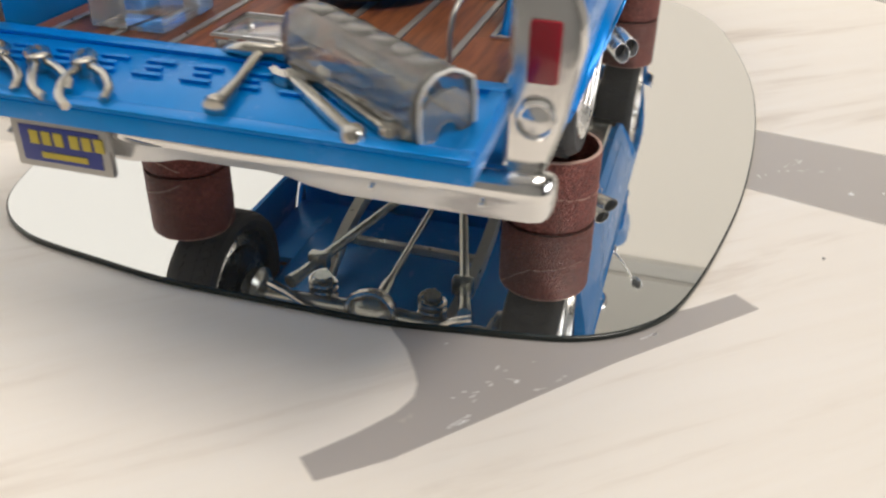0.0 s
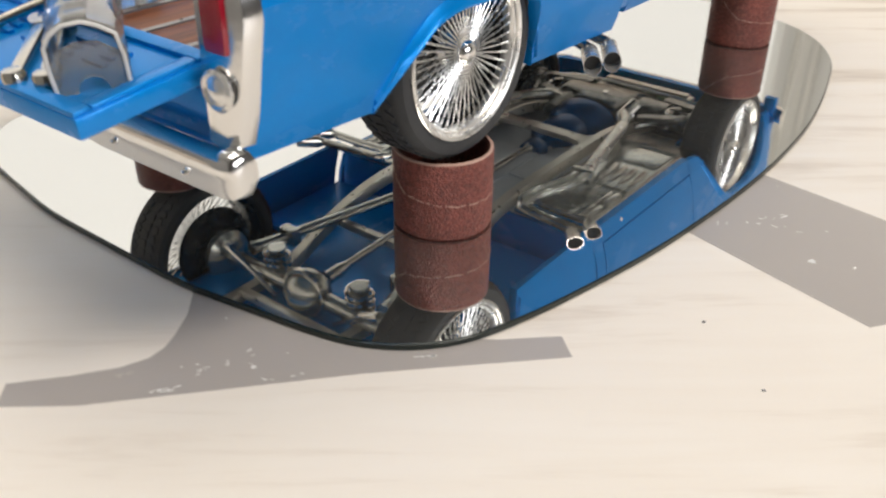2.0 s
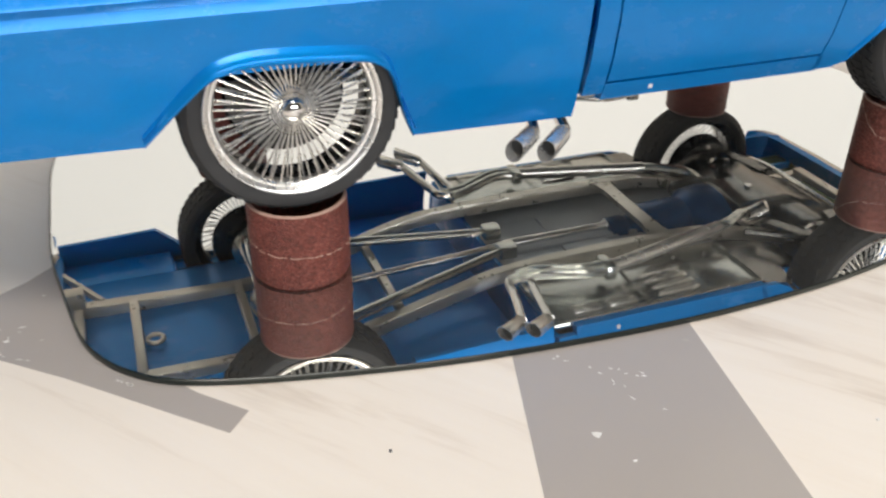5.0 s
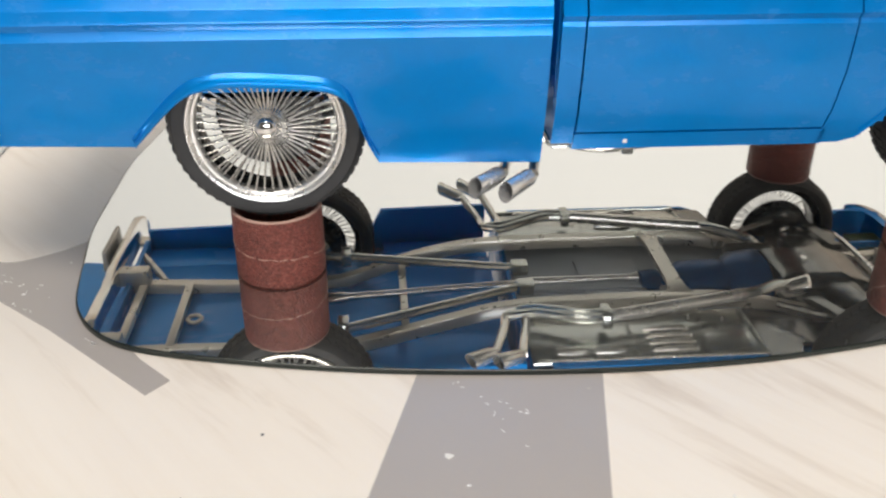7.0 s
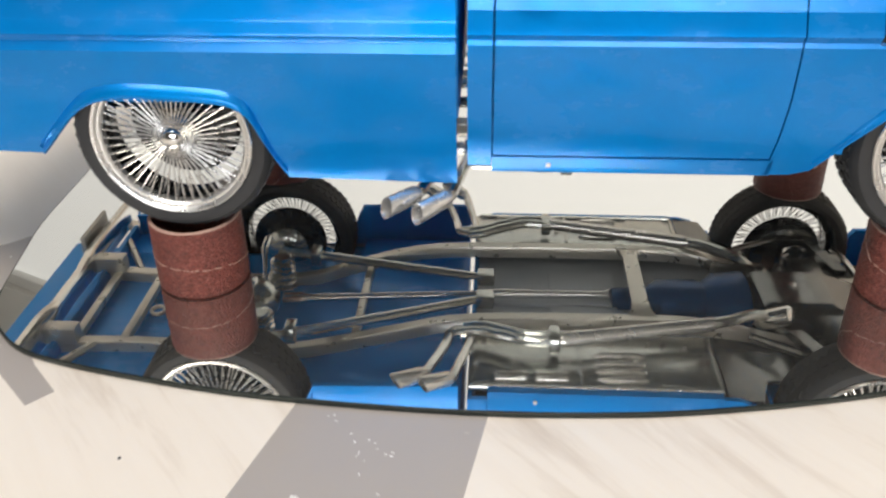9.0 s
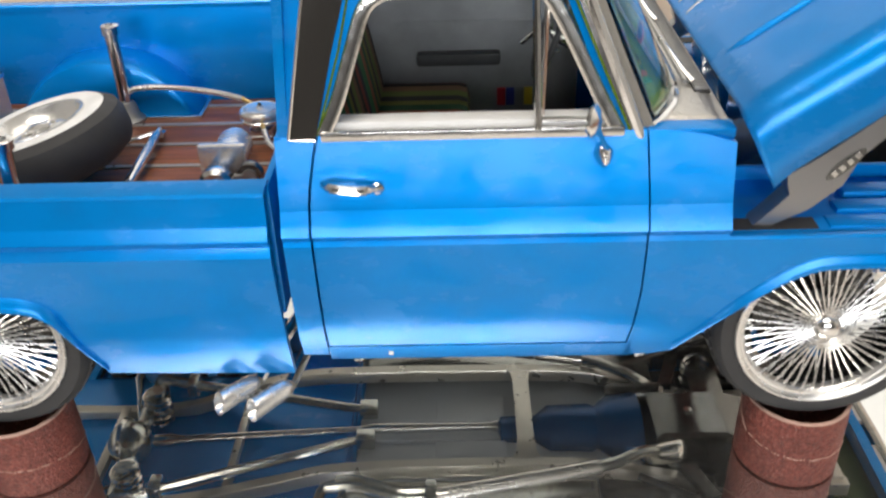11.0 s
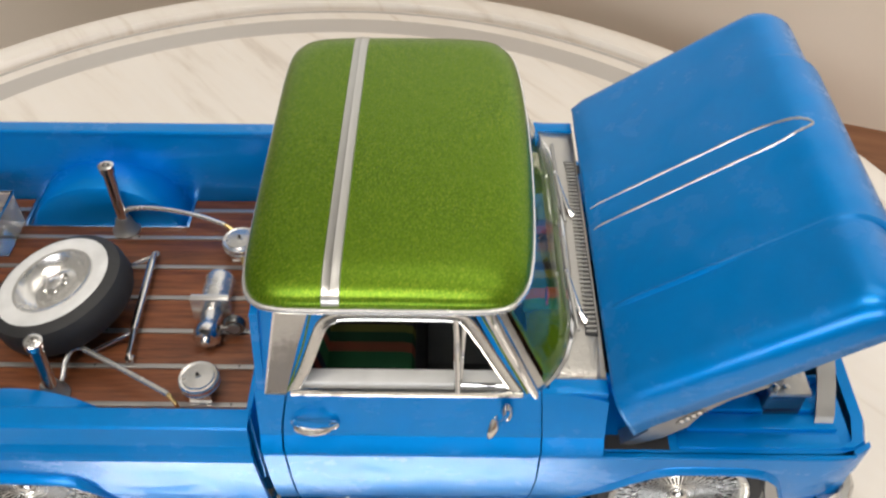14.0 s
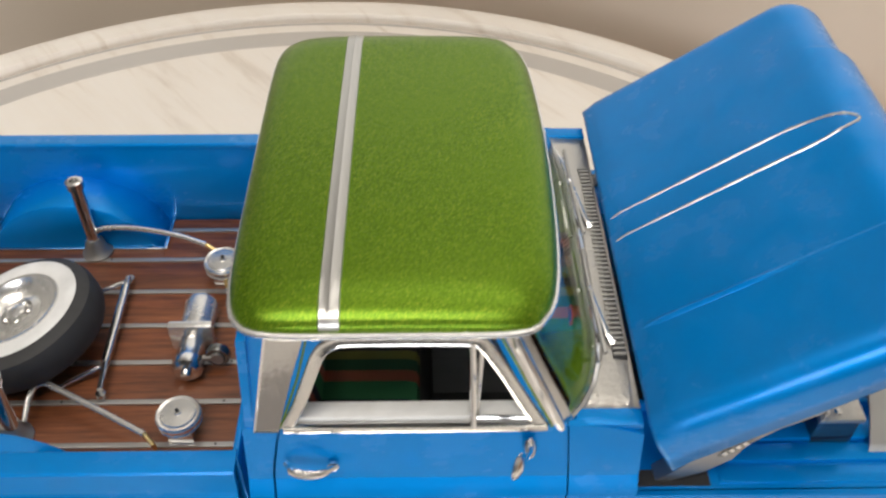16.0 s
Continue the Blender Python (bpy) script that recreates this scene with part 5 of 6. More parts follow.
def chassis():
    # main rails: high over the rear axle, low under the cab
    for s in (-1, 1):
        line = curve([(-40, s * 14, 29.4), (-27, s * 13.2, 29.4), (-6, s * 13, 30.0), (8, s * 13.8, 29.4), (18, s * 15.0, 26.6), (32, s * 15.2, 22.8), (46, s * 14, 20.8), (79, s * 13.5, 20.4), (93, s * 13.5, 21.2), (104, s * 13, 24), (118, s * 12.4, 27.4), (140, s * 13, 27)], 4)
        bm = fresh()
        rings = [[(q.x, q.y - 1.0, q.z - 1.3), (q.x, q.y + 1.0, q.z - 1.3), (q.x, q.y + 1.2, q.z - 1.0), (q.x, q.y + 1.2, q.z + 1.4), (q.x, q.y - 1.2, q.z + 1.4), (q.x, q.y - 1.2, q.z - 1.0)] for q in line]
        ring_loft(bm, rings)
        p("frame_rail", bm, FRAME_GREY)
    for x, z, w, h in ((-37.5, 28.8, 14, 0.9), (-27, 28.8, 13, 0.9), (-6, 29.0, 13, 0.9), (22, 25.6, 15, 0.8), (138, 25.5, 13, 1.2)):
        p("cross_member", box(fresh(), x - h, x + h, -w, w, z - 0.8, z + 0.8, 0.25), FRAME_GREY)
    # wide flat member under the gearbox with splayed ends
    bm = fresh()
    ring_loft(bm, [[(79.5 - a, y, z), (79.5 + a, y, z), (79.5 + a * 0.8, y, z + 1.4), (79.5 - a * 0.8, y, z + 1.4)] for y, a, z in ((-13.6, 3.2, 19.2), (-11.4, 2.0, 18.8), (-8, 1.6, 18.6), (8, 1.6, 18.6), (11.4, 2.0, 18.8), (13.6, 3.2, 19.2))])
    p("cross_member", bm, FRAME_GREY)
    bm = fresh()
    pts = [(-24 + 1.5 * math.cos(t), -0.6 + 1.5 * math.sin(t), 29.6) for t in span(0, 2 * math.pi, 18)]
    p("filler_ring", tube(bm, pts, 0.45, 6), FRAME_GREY)
    for s in (-1, 1):
        p("bed_brace", tube(fresh(), [(-32.8, s * 14.4, 28.6), (-40.4, s * 27, 28.4)], 0.85, 6), FRAME_GREY)
        p("bumper_iron", box(fresh(), -44, -36, *sorted((s * 12.2, s * 15.4)), 24.6, 28.4, 0.3), FRAME_GREY)
        # trailing arms that meet under the cab, with fork ends
        arm = p("trailing_arm", tube(fresh(), [(1, s * 17.6, 24.4), (4, s * 16.8, 24.3), (44, s * 5.2, 22.2), (48, s * 4.2, 21.8)], [1.5, 1.15, 1.0, 0.8], 10), GUNMETAL)
        p("fork_end", box(fresh(), 46.4, 50.2, *sorted((s * 2.6, s * 6.0)), 20.6, 23.4, 0.5), GUNMETAL, arm)
        p("bracket", box(fresh(), 8, 10.4, *sorted((s * 12.8, s * 17)), 22.0, 25.6, 0.5), GUNMETAL, arm)
        bm = fresh()
        tube(bm, [(2, s * 11, 22), (2, s * 11, 30.4)], 1.7, 14)
        p("spring_cup", bm, GUNMETAL)
        bm = fresh()
        coil = [(2 + 2.5 * math.cos(t), s * 11 + 2.5 * math.sin(t), 22.6 + 7.2 * t / (10 * math.pi)) for t in span(0, 10 * math.pi, 90)]
        p("coil_spring", tube(bm, coil, 0.42, 6), CHROME)
        p("damper", tube(fresh(), [(-2, s * 8, 30), (-3, s * 14, 25.4), (-3.4, s * 16.5, 23.4), (-3, s * 20, 22.4)], [0.55, 0.55, 0.9, 0.9], 10), CHROME)
        p("brake_drum", lathe(fresh(), [(0, s * 26.6), (3.0, s * 26.4), (4.6, s * 25.8), (5.2, s * 24.8), (5.2, s * 23.6), (4.0, s * 22.8), (3.0, s * 22.2), (0, s * 22.2)], 32, axis="y", cap=False), GUNMETAL).location = (0, 0, HUB_Z * MM)
    bm = fresh()
    tube(bm, [(0, -29, HUB_Z), (0, -26, HUB_Z), (0, -5, HUB_Z - 0.4), (0, 5, HUB_Z - 0.4), (0, 26, HUB_Z), (0, 29, HUB_Z)], [2.2, 1.5, 1.8, 1.8, 1.5, 2.2], 14)
    axle = p("rear_axle", bm, GUNMETAL, label="plated rear axle with round differential")
    bm = fresh()
    bmesh.ops.create_uvsphere(bm, u_segments=24, v_segments=14, radius=4.9)
    for v in bm.verts:
        v.co = Vector((v.co.x * 0.9 - 0.8, v.co.y, v.co.z * 0.95 + HUB_Z - 1.2))
    p("differential", bm, GUNMETAL, axle)
    p("differential_flange", lathe(fresh(), [(5.1, -2.2), (5.3, -2.0), (5.3, -1.2), (5.1, -1.0), (3.4, -1.0), (3.4, -2.2)], 28, close=True, axis="x"), CHROME, axle).location = (0, 0, (HUB_Z - 1.2) * MM)
    bm = fresh()
    tube(bm, [(4.4, 0, 26.0), (8, 0, 25.8), (10, 0, 25.6), (47, 0, 23.6), (50, 0, 23.4), (70, 0, 23.0), (73, 0, 23.0), (74.5, 0, 23.0)], [1.4, 1.4, 0.85, 0.85, 1.2, 0.8, 0.8, 1.3], 12)
    p("drive_shaft", bm, CHROME, label="plated drive shaft")
    # floor pan of the cab
    pan = p("floor_pan", box(fresh(), 46, 102, -19, 19, 24.6, 25.4, 0.2), FLOORPAN, label="grey floor pan under the cab")
    p("pressed_panel", box(fresh(), 62, 76, -10.5, 10.5, 24.1, 24.9, 0.2), FLOORPAN, pan)
    p("tunnel", box(fresh(), 47, 84, -3.0, 3.0, 23.7, 24.9, 0.4), FLOORPAN, pan)
    for s in (-1, 1):
        panel = p("underfloor_panel", box(fresh(), 45.6, 92.4, *sorted((s * 15.4, s * 32.4)), 22.1, 23.4, 0.4), GUNMETAL, label="plated underfloor panel with louvres")
        for x0, x1 in ((50.5, 56.6), (58.0, 64.2)):
            p("slot_bead", box(fresh(), x0, x1, *sorted((s * 29.9, s * 31.0)), 21.2, 22.3, 0.35), TIP_CHROME, panel)
            p("slot_bead", box(fresh(), x0, x1, *sorted((s * 28.3, s * 29.2)), 21.4, 22.3, 0.3), TIP_CHROME, panel)
        for k in range(4):
            p("louvre", tube(fresh(), [(69.4, s * (22.6 + 2.4 * k), 22.1), (71, s * (22.6 + 2.4 * k), 21.9), (77.6, s * (22.6 + 2.4 * k), 21.8), (78.6, s * (22.6 + 2.4 * k), 22.1)], [0.3, 0.65, 0.75, 0.4], 8), TIP_CHROME, panel)
        p("raised_plate", box(fresh(), 81, 90, *sorted((s * 21, s * 30.8)), 21.8, 22.3, 0.25), GUNMETAL, panel)
        p("edge_bead", tube(fresh(), [(91.6, s * 16.2, 22.0), (91.6, s * 31.9, 22.0), (46.4, s * 31.9, 22.0)], 0.42, 8), GUNMETAL, panel)
        p("rib", tube(fresh(), [(66.6, s * 20, 22.1), (66.6, s * 32, 22.1)], 0.4, 8), GUNMETAL, panel)
        for x, y in ((54, 25), (64.5, 24.4), (80, 18.4), (87, 19.2), (84, 32), (73, 32)):
            p("stud", lathe(fresh(), [(0, 21.6), (0.35, 21.7), (0.45, 22.0), (0.45, 22.3)], 10, cap=False), CHROME, panel).location = (x * MM, s * y * MM, 0)
    # rounded blue gearbox with bell housing
    bm = fresh()
    rings = []
    for x, ry, rz in ((74.6, 1.6, 1.6), (75.0, 3.0, 2.8), (78.6, 3.2, 3.0), (79.4, 2.6, 2.6), (82.0, 3.2, 3.0), (84.6, 5.6, 4.4), (92.6, 5.9, 4.6), (94.0, 5.2, 4.4), (96.4, 7.6, 5.6), (101.4, 8.4, 6.0), (102.6, 8.4, 6.0)):
        rings.append([(x, ry * math.cos(t) * (1 + 0.08 * abs(math.sin(2 * t))), 24.6 + rz * math.sin(t)) for t in span(0, 2 * math.pi * 23 / 24, 23)])
    ring_loft(bm, rings)
    p("gearbox", bm, NAVY, label="blue gearbox with round bell housing")
    p("starter_motor", tube(fresh(), [(97, 8.8, 22.4), (98, 8.8, 22.4), (108, 8.8, 22.4), (109, 8.8, 22.4)], [1.2, 2.2, 2.2, 1.4], 16), DARK_PLATE)
    # engine from below: block, sump with bolts
    p("sump_flange", box(fresh(), 102.8, 131, -8.6, 8.6, 26.4, 28.0, 0.5), DARK_PLATE)
    bm = fresh()
    ring_loft(bm, [[(x0, -w, z), (x1, -w, z), (x1, w, z), (x0, w, z)] for x0, x1, w, z in ((103.4, 130.6, 7.4, 26.6), (104.0, 130.0, 7.0, 24.0), (105.0, 120.0, 6.6, 20.6), (106.2, 118.6, 5.8, 19.9))])
    sump = p("oil_pan", bm, DARK_PLATE, label="dark plated oil pan")
    p("drain_plug", lathe(fresh(), [(0, -0.8), (0.8, -0.7), (0.9, 0)], 8, cap=False), CHROME, sump).location = (112 * MM, 0, 19.9 * MM)
    p("oil_filter", tube(fresh(), [(103, -9.6, 23), (104, -9.6, 22), (108.6, -11.0, 19.4), (109, -11.2, 19.2)], [1.4, 2.1, 2.1, 1.5], 16), CHROME)
    p("front_cross_member", box(fresh(), 114.6, 121.6, -15.5, 15.5, 21.6, 25.2, 1.2), DARK_PLATE)
    p("front_spindle", tube(fresh(), [(118, -29, HUB_Z), (118, 29, HUB_Z)], 1.3, 12), DARK_PLATE)
    p("steering_link", tube(fresh(), curve([(128, -23, 24.0), (128.6, -12, 22.8), (128.6, 12, 22.8), (128, 23, 24.0)], 5), 0.65, 8), CHROME)
    p("steering_box", box(fresh(), 121, 127.5, 14.6, 19.0, 22.4, 28.2, 0.8), DARK_PLATE)
    p("front_apron", box(fresh(), 138, 146.4, -30, 30, 29.6, 30.8, 0.4), APRON_GREEN, label="dark green front apron")
    for s in (-1, 1):
        bm = fresh()
        ring_loft(bm, [[(108.5, s * 11.5, z + 1.2), (111.5, s * 11.5, z + 1.2), (116.4, s * 25.6, z), (114.4, s * 27.4, z)] for z in (21.4, 23.0)])
        ring_loft(bm, [[(124.6, s * 11.5, z + 1.2), (127.4, s * 11.5, z + 1.2), (121.6, s * 27.4, z), (119.6, s * 25.6, z)] for z in (21.4, 23.0)])
        box(bm, 114.4, 121.6, *sorted((s * 22.4, s * 27.0)), 21.2, 22.8, 0.5)
        arm = p("control_arm", bm, DARK_PLATE)
        p("ball_joint", lathe(fresh(), [(0, -1.6), (1.2, -1.4), (1.5, -0.4), (1.5, 0.6)], 16, cap=False), CHROME, arm).location = (118 * MM, s * 25.6 * MM, 21.6 * MM)
        p("strut_rod", tube(fresh(), [(116, s * 24, 22), (100, s * 15.5, 21.4)], 0.7, 8), DARK_PLATE, arm)
        p("front_tower", box(fresh(), 113.4, 122.6, *sorted((s * 13.6, s * 20.6)), 27.6, 36, 1.0), DARK_PLATE)
        coil = [(118 + 2.7 * math.cos(t), s * 18.4 + 2.7 * math.sin(t), 22.4 + 7 * t / (8 * math.pi)) for t in span(0, 8 * math.pi, 80)]
        p("front_coil", tube(fresh(), coil, 0.48, 6), CHROME)
        p("front_damper", tube(fresh(), [(118, s * 18.4, 21.4), (118, s * 18.4, 33)], 1.0, 12), DARK_PLATE)
        bm = fresh()
        lathe(bm, [(0, 0), (7.6, 0), (8.0, 0.6), (8.0, 2.0), (4.6, 2.6), (3, 3.4), (0, 3.4)], 32, axis="y", cap=False)
        for v in bm.verts:
            v.co = Vector((118 + v.co.x, s * (24.4 + v.co.y), HUB_Z + v.co.z))
        p("brake_disc", bm, DARK_PLATE)
        bm = fresh()
        ring_loft(bm, [[(92.8, s * 14.6, z), (101.0, s * 14.6, z + 1.2), (108.6, s * 15.6, z + 3.0), (108.6, s * 23.6, z + 3.4), (101.4, s * 26.0, z + 1.4), (99.0, s * 33.0, z + 0.6), (92.8, s * 33.4, z)] for z in (22.6, 23.6)])
        p("front_wheel_house", bm, DARK_PLATE, label="plated front inner wheel house")
        # exhaust: engine pipe, long tube, muffler and twin tips ahead of the rear wheel
        bm = fresh()
        tube(bm, curve([(112, s * 8.8, 29), (107.6, s * 10.4, 23.4), (102.6, s * 10.8, 19.6), (96, s * 14.4, 18.8), (92, s * 15.6, 18.8)], 6), 1.15, 10)
        pipe = p("exhaust_pipe", bm, GUNMETAL, label="plated exhaust pipe")
        bm = fresh()
        tube(bm, curve([(92.4, s * 15.5, 18.8), (90, s * 16.2, 18.8), (66, s * 21.6, 18.6), (62.6, s * 22.2, 18.6)], 5), [1.2] + [1.45] * 14 + [1.35], 12)
        p("long_pipe", bm, TIP_CHROME, pipe, "bright plated exhaust tube")
        # twin tubes side by side that dip and rise
        for k in range(2):
            o = 1.9 * k
            p("muffler_tube", tube(fresh(), curve([(62.6, s * (21.2 + o), 18.4), (57, s * (21.6 + o), 18.2), (51.6, s * (19.6 + o), 18.4), (47.6, s * (18.0 + o), 18.8), (44.4 - o, s * (17.8 + o), 19.4)], 6), 1.05, 10), GUNMETAL, pipe)
        p("clamp", box(fresh(), 60.6, 62.8, *sorted((s * 19.6, s * 24.8)), 17.0, 20.2, 0.6), GUNMETAL, pipe)
        for x0, x1, y1, z1 in ((40.6, 32.7, 37.6, 17.3), (44.9, 37.6, 38.7, 16.9)):
            q0, q1 = Vector((x1 + 5.4, s * (y1 - 3.9), 18.3)), Vector((x1 + 0.3, s * y1, z1))
            p("tail_pipe", tube(fresh(), curve([(x0 + 3.6, s * 18.6, 19.4), (x0 + 1.4, s * 19.6, 19.4), (x0 + 0.4, s * 24, 19.5), (q0.x, q0.y, q0.z)], 6), 0.95, 10), CHROME, pipe)
            way = (q1 - q0).normalized()
            tip = tube(fresh(), [q0, q0 + way * 1.0, q1, q1, q1 - way * 4.2], [0.9, 1.45, 1.6, 1.5, 1.4], 18)
            for v in tip.verts:
                if (v.co - q1).dot(way) > -0.5:
                    v.co -= way * (0.5 * (v.co.z - q1.z))
            end = p("tail_pipe_tip", tip, TIP_CHROME, pipe, "slash-cut chrome exhaust tip")
            p("bore", tube(fresh(), [q1 - way * 4.0, q1 - way * 1.6], 1.4, 18), BLACK, end)


chassis()

# ---- wooden bed floor: planks and metal strips ----
FLOOR_Z = 34.4


def floor_base():
    bm = box(fresh(), -40.4, 43.2, -25.4, 25.4, 31.9, 33.6)
    for s in (-1, 1):
        box(bm, -40.4, -17.9, *sorted((s * 25.4, s * 34.4)), 31.9, 33.6)
        box(bm, 17.9, 43.2, *sorted((s * 25.4, s * 34.4)), 31.9, 33.6)
    return bm


def bed_floor():
    base = p("bed_floor", floor_base(), DARK_GREY, label="wooden bed floor of brown planks with silver strips")
    edges = [-34.6, -30.6, -21.9, -13.1, -4.4, 4.4, 13.1, 21.9, 30.6, 34.6]
    for a, b in zip(edges, edges[1:]):
        inner = a > -22 and b < 22
        pieces = [(-40.2, 43.0)] if inner else [(-40.2, -18.0), (18.0, 43.0)]
        for x0, x1 in pieces:
            p("plank", box(fresh(), x0, x1, a + 0.55, b - 0.55, 33.5, FLOOR_Z, 0.12), PLANK, base)
        if 25 < max(abs(a), abs(b)) < 31:
            lo, hi = (a + 0.55, 25.3) if a > 0 else (-25.3, b - 0.55)
            p("plank", box(fresh(), -18.0, 18.0, lo, hi, 33.5, FLOOR_Z, 0.12), PLANK, base)
    for s in (-1, 1):
        p("strip", box(fresh(), -17.6, 17.6, *sorted((s * 24.7, s * 25.5)), 33.5, FLOOR_Z + 0.55, 0.15), FOIL, base, "silver edge strip beside the wheel house")
        for x in (-18.1, 18.1):
            p("strip", box(fresh(), x - 0.4, x + 0.4, *sorted((s * 24.7, s * 34.3)), 33.5, FLOOR_Z + 0.6, 0.15), FOIL, base, "silver edge strip beside the wheel house")
    for y in edges[1:-1]:
        wide = abs(y) > 30
        for x0, x1 in ([(-40.2, -18.0), (18.0, 43.0)] if wide else [(-40.2, 43.0)]):
            strip = p("strip", box(fresh(), x0, x1, y - 0.5, y + 0.5, 33.5, FLOOR_Z + 0.25, 0.12), DULL, base, "silver skid strip")
            for x in (-30, 8, 36):
                if x0 < x < x1:
                    bm = fresh()
                    lathe(bm, [(0.22, 0), (0.22, 0.14), (0, 0.16)], 8, cap=False)
                    bmesh.ops.translate(bm, vec=(x, y, FLOOR_Z + 0.22), verts=bm.verts)
                    p("bolt", bm, BLACK, strip)


bed_floor()


def at_bed(name, x, y, z, label, category, group="", turn=(0, 0, 0)):
    return thing(name, x, y + YC, z, label, category, group, turn)


def spare():
    t = at_bed("whitewall_wheel", 0.2, -0.9, 41.4, "spare wheel with whitewall tyre leaning flat in the bed", "wheel", turn=(0, -13, 0))
    part("tyre", lathe(fresh(), [(8.0, 3.4), (10.2, 4.1), (11.6, 4.0), (13.2, 3.0), (13.8, 1.4), (13.85, -1.4), (13.2, -3.0), (11.6, -4.0), (9, -4.1), (8, -3.4)], 64, close=True), RUBBER, t)
    part("whitewall", lathe(fresh(), [(7.9, 3.7), (8.1, 4.1), (9.6, 4.32), (11.1, 4.26), (11.35, 4.1), (10.8, 3.6), (8.1, 3.3)], 64, close=True), WHITEWALL, t, "white sidewall band")
    part("rim", lathe(fresh(), [(8.2, 3.6), (8.0, 4.25), (7.6, 4.15), (7.2, 3.2), (6.2, 1.9), (4.9, 1.4), (4.4, 2.0), (4.1, 2.7), (3.0, 3.0), (2.7, 2.2), (1.7, 2.1), (1.5, 3.4), (0.9, 3.7), (0, 3.7)], 48, cap=False), TIP_CHROME, t, "stepped chrome rim", solid=0.3)
    for k in range(5):
        a = 2 * math.pi * k / 5
        bm = fresh()
        lathe(bm, [(0.5, 0), (0.5, 0.7), (0.25, 0.9), (0, 0.9)], 8, cap=False)
        bmesh.ops.translate(bm, vec=(2.2 * math.cos(a), 2.2 * math.sin(a), 2.4), verts=bm.verts)
        part("wheel_nut", bm, CHROME, t)


spare()


def cylinder_post(x, y, dx, dy, h):
    c = at_bed("hydraulic_cylinder", x, y, FLOOR_Z, "upright chrome hydraulic cylinder in the truck bed", "cylinder", "hydraulic cylinders")
    bm = fresh()
    tube(bm, [(0, 0, 0), (dx * 0.9, dy * 0.9, h * 0.9)], 1.25, 18)
    part("barrel", bm, CHROME, c)
    bm = fresh()
    tube(bm, [(dx * 0.9, dy * 0.9, h * 0.9), (dx * 0.91, dy * 0.91, h * 0.91), (dx * 0.99, dy * 0.99, h * 0.99), (dx, dy, h), (dx, dy, h), (dx * 0.96, dy * 0.96, h * 0.96)], [1.3, 1.65, 1.65, 1.3, 0.8, 0.75], 18)
    part("cap", bm, CHROME, c)
    bm = fresh()
    lathe(bm, [(3.0, 0), (3.0, 0.6), (2.2, 1.4), (1.8, 3.4), (1.3, 4.2)], 24)
    part("base_cup", bm, DULL, c)


cylinder_post(4.7, 24.2, 0.0, 0.3, 18.8)
cylinder_post(2.4, -20.2, 1.6, -0.6, 17.4)


def hose(points, end_at, group="hydraulic lines"):
    h = at_bed("hydraulic_line", 0, 0, 0, "bent silver hydraulic line with a brass end", "pipe", group)
    part("line", tube(fresh(), curve(points, 6), 0.54, 10), TIP_CHROME, h)
    part("fitting", tube(fresh(), end_at, 0.42, 8), GOLD, h, "brass end fitting")


hose([(3.6, -18.0, 36.0), (3.8, -14.0, 37.8), (5.4, -12.0, 38.6), (9, -13.6, 38.8), (20, -19.6, 38.6), (25.0, -22.2, 38.2)], [(25.0, -22.2, 38.2), (26.4, -23.4, 37.0), (26.9, -23.8, FLOOR_Z + 0.2)])
hose([(4.6, 23.4, 38.4), (5.6, 24.0, 40.2), (8, 24.4, 41.0), (14, 24.2, 41.0), (22, 22.6, 40.6), (28.0, 20.6, 39.9)], [(28.0, 20.6, 39.9), (30.0, 19.6, 39.2)])
hose([(33.6, 10.4, 38.0), (35.0, 7.0, 37.0), (37.6, 3.6, 36.6), (39.0, 2.0, 34.0)], [(33.6, 10.4, 38.0), (33.0, 12.2, 38.4)])


def pump_pot(x, y):
    t = at_bed("hydraulic_pot", x, y, FLOOR_Z, "round chrome hydraulic pot with ribbed cap", "pump", "hydraulic pots")
    part("block", box(fresh(), -2.0, 2.2, -2.4, 1.4, 0, 2.0, 0.3), CHROME, t)
    part("neck", lathe(fresh(), [(1.7, 1.8), (1.5, 2.2), (2.2, 2.6), (2.0, 2.9)], 20), CHROME, t)
    part("canister", lathe(fresh(), [(2.6, 2.7), (3.5, 3.0), (3.75, 3.6), (3.45, 3.9), (3.8, 4.2), (3.8, 4.9), (3.5, 5.3), (3.0, 5.15), (2.8, 5.45), (0.7, 5.6), (0.65, 5.9), (0, 5.9)], 32, cap=False), TIP_CHROME, t)
    part("fill_plug", lathe(fresh(), [(0.35, 5.85), (0.35, 6.2), (0, 6.25)], 10, cap=False), BLACK, t)


pump_pot(30.2, -19.2)
pump_pot(31.9, 16.6)


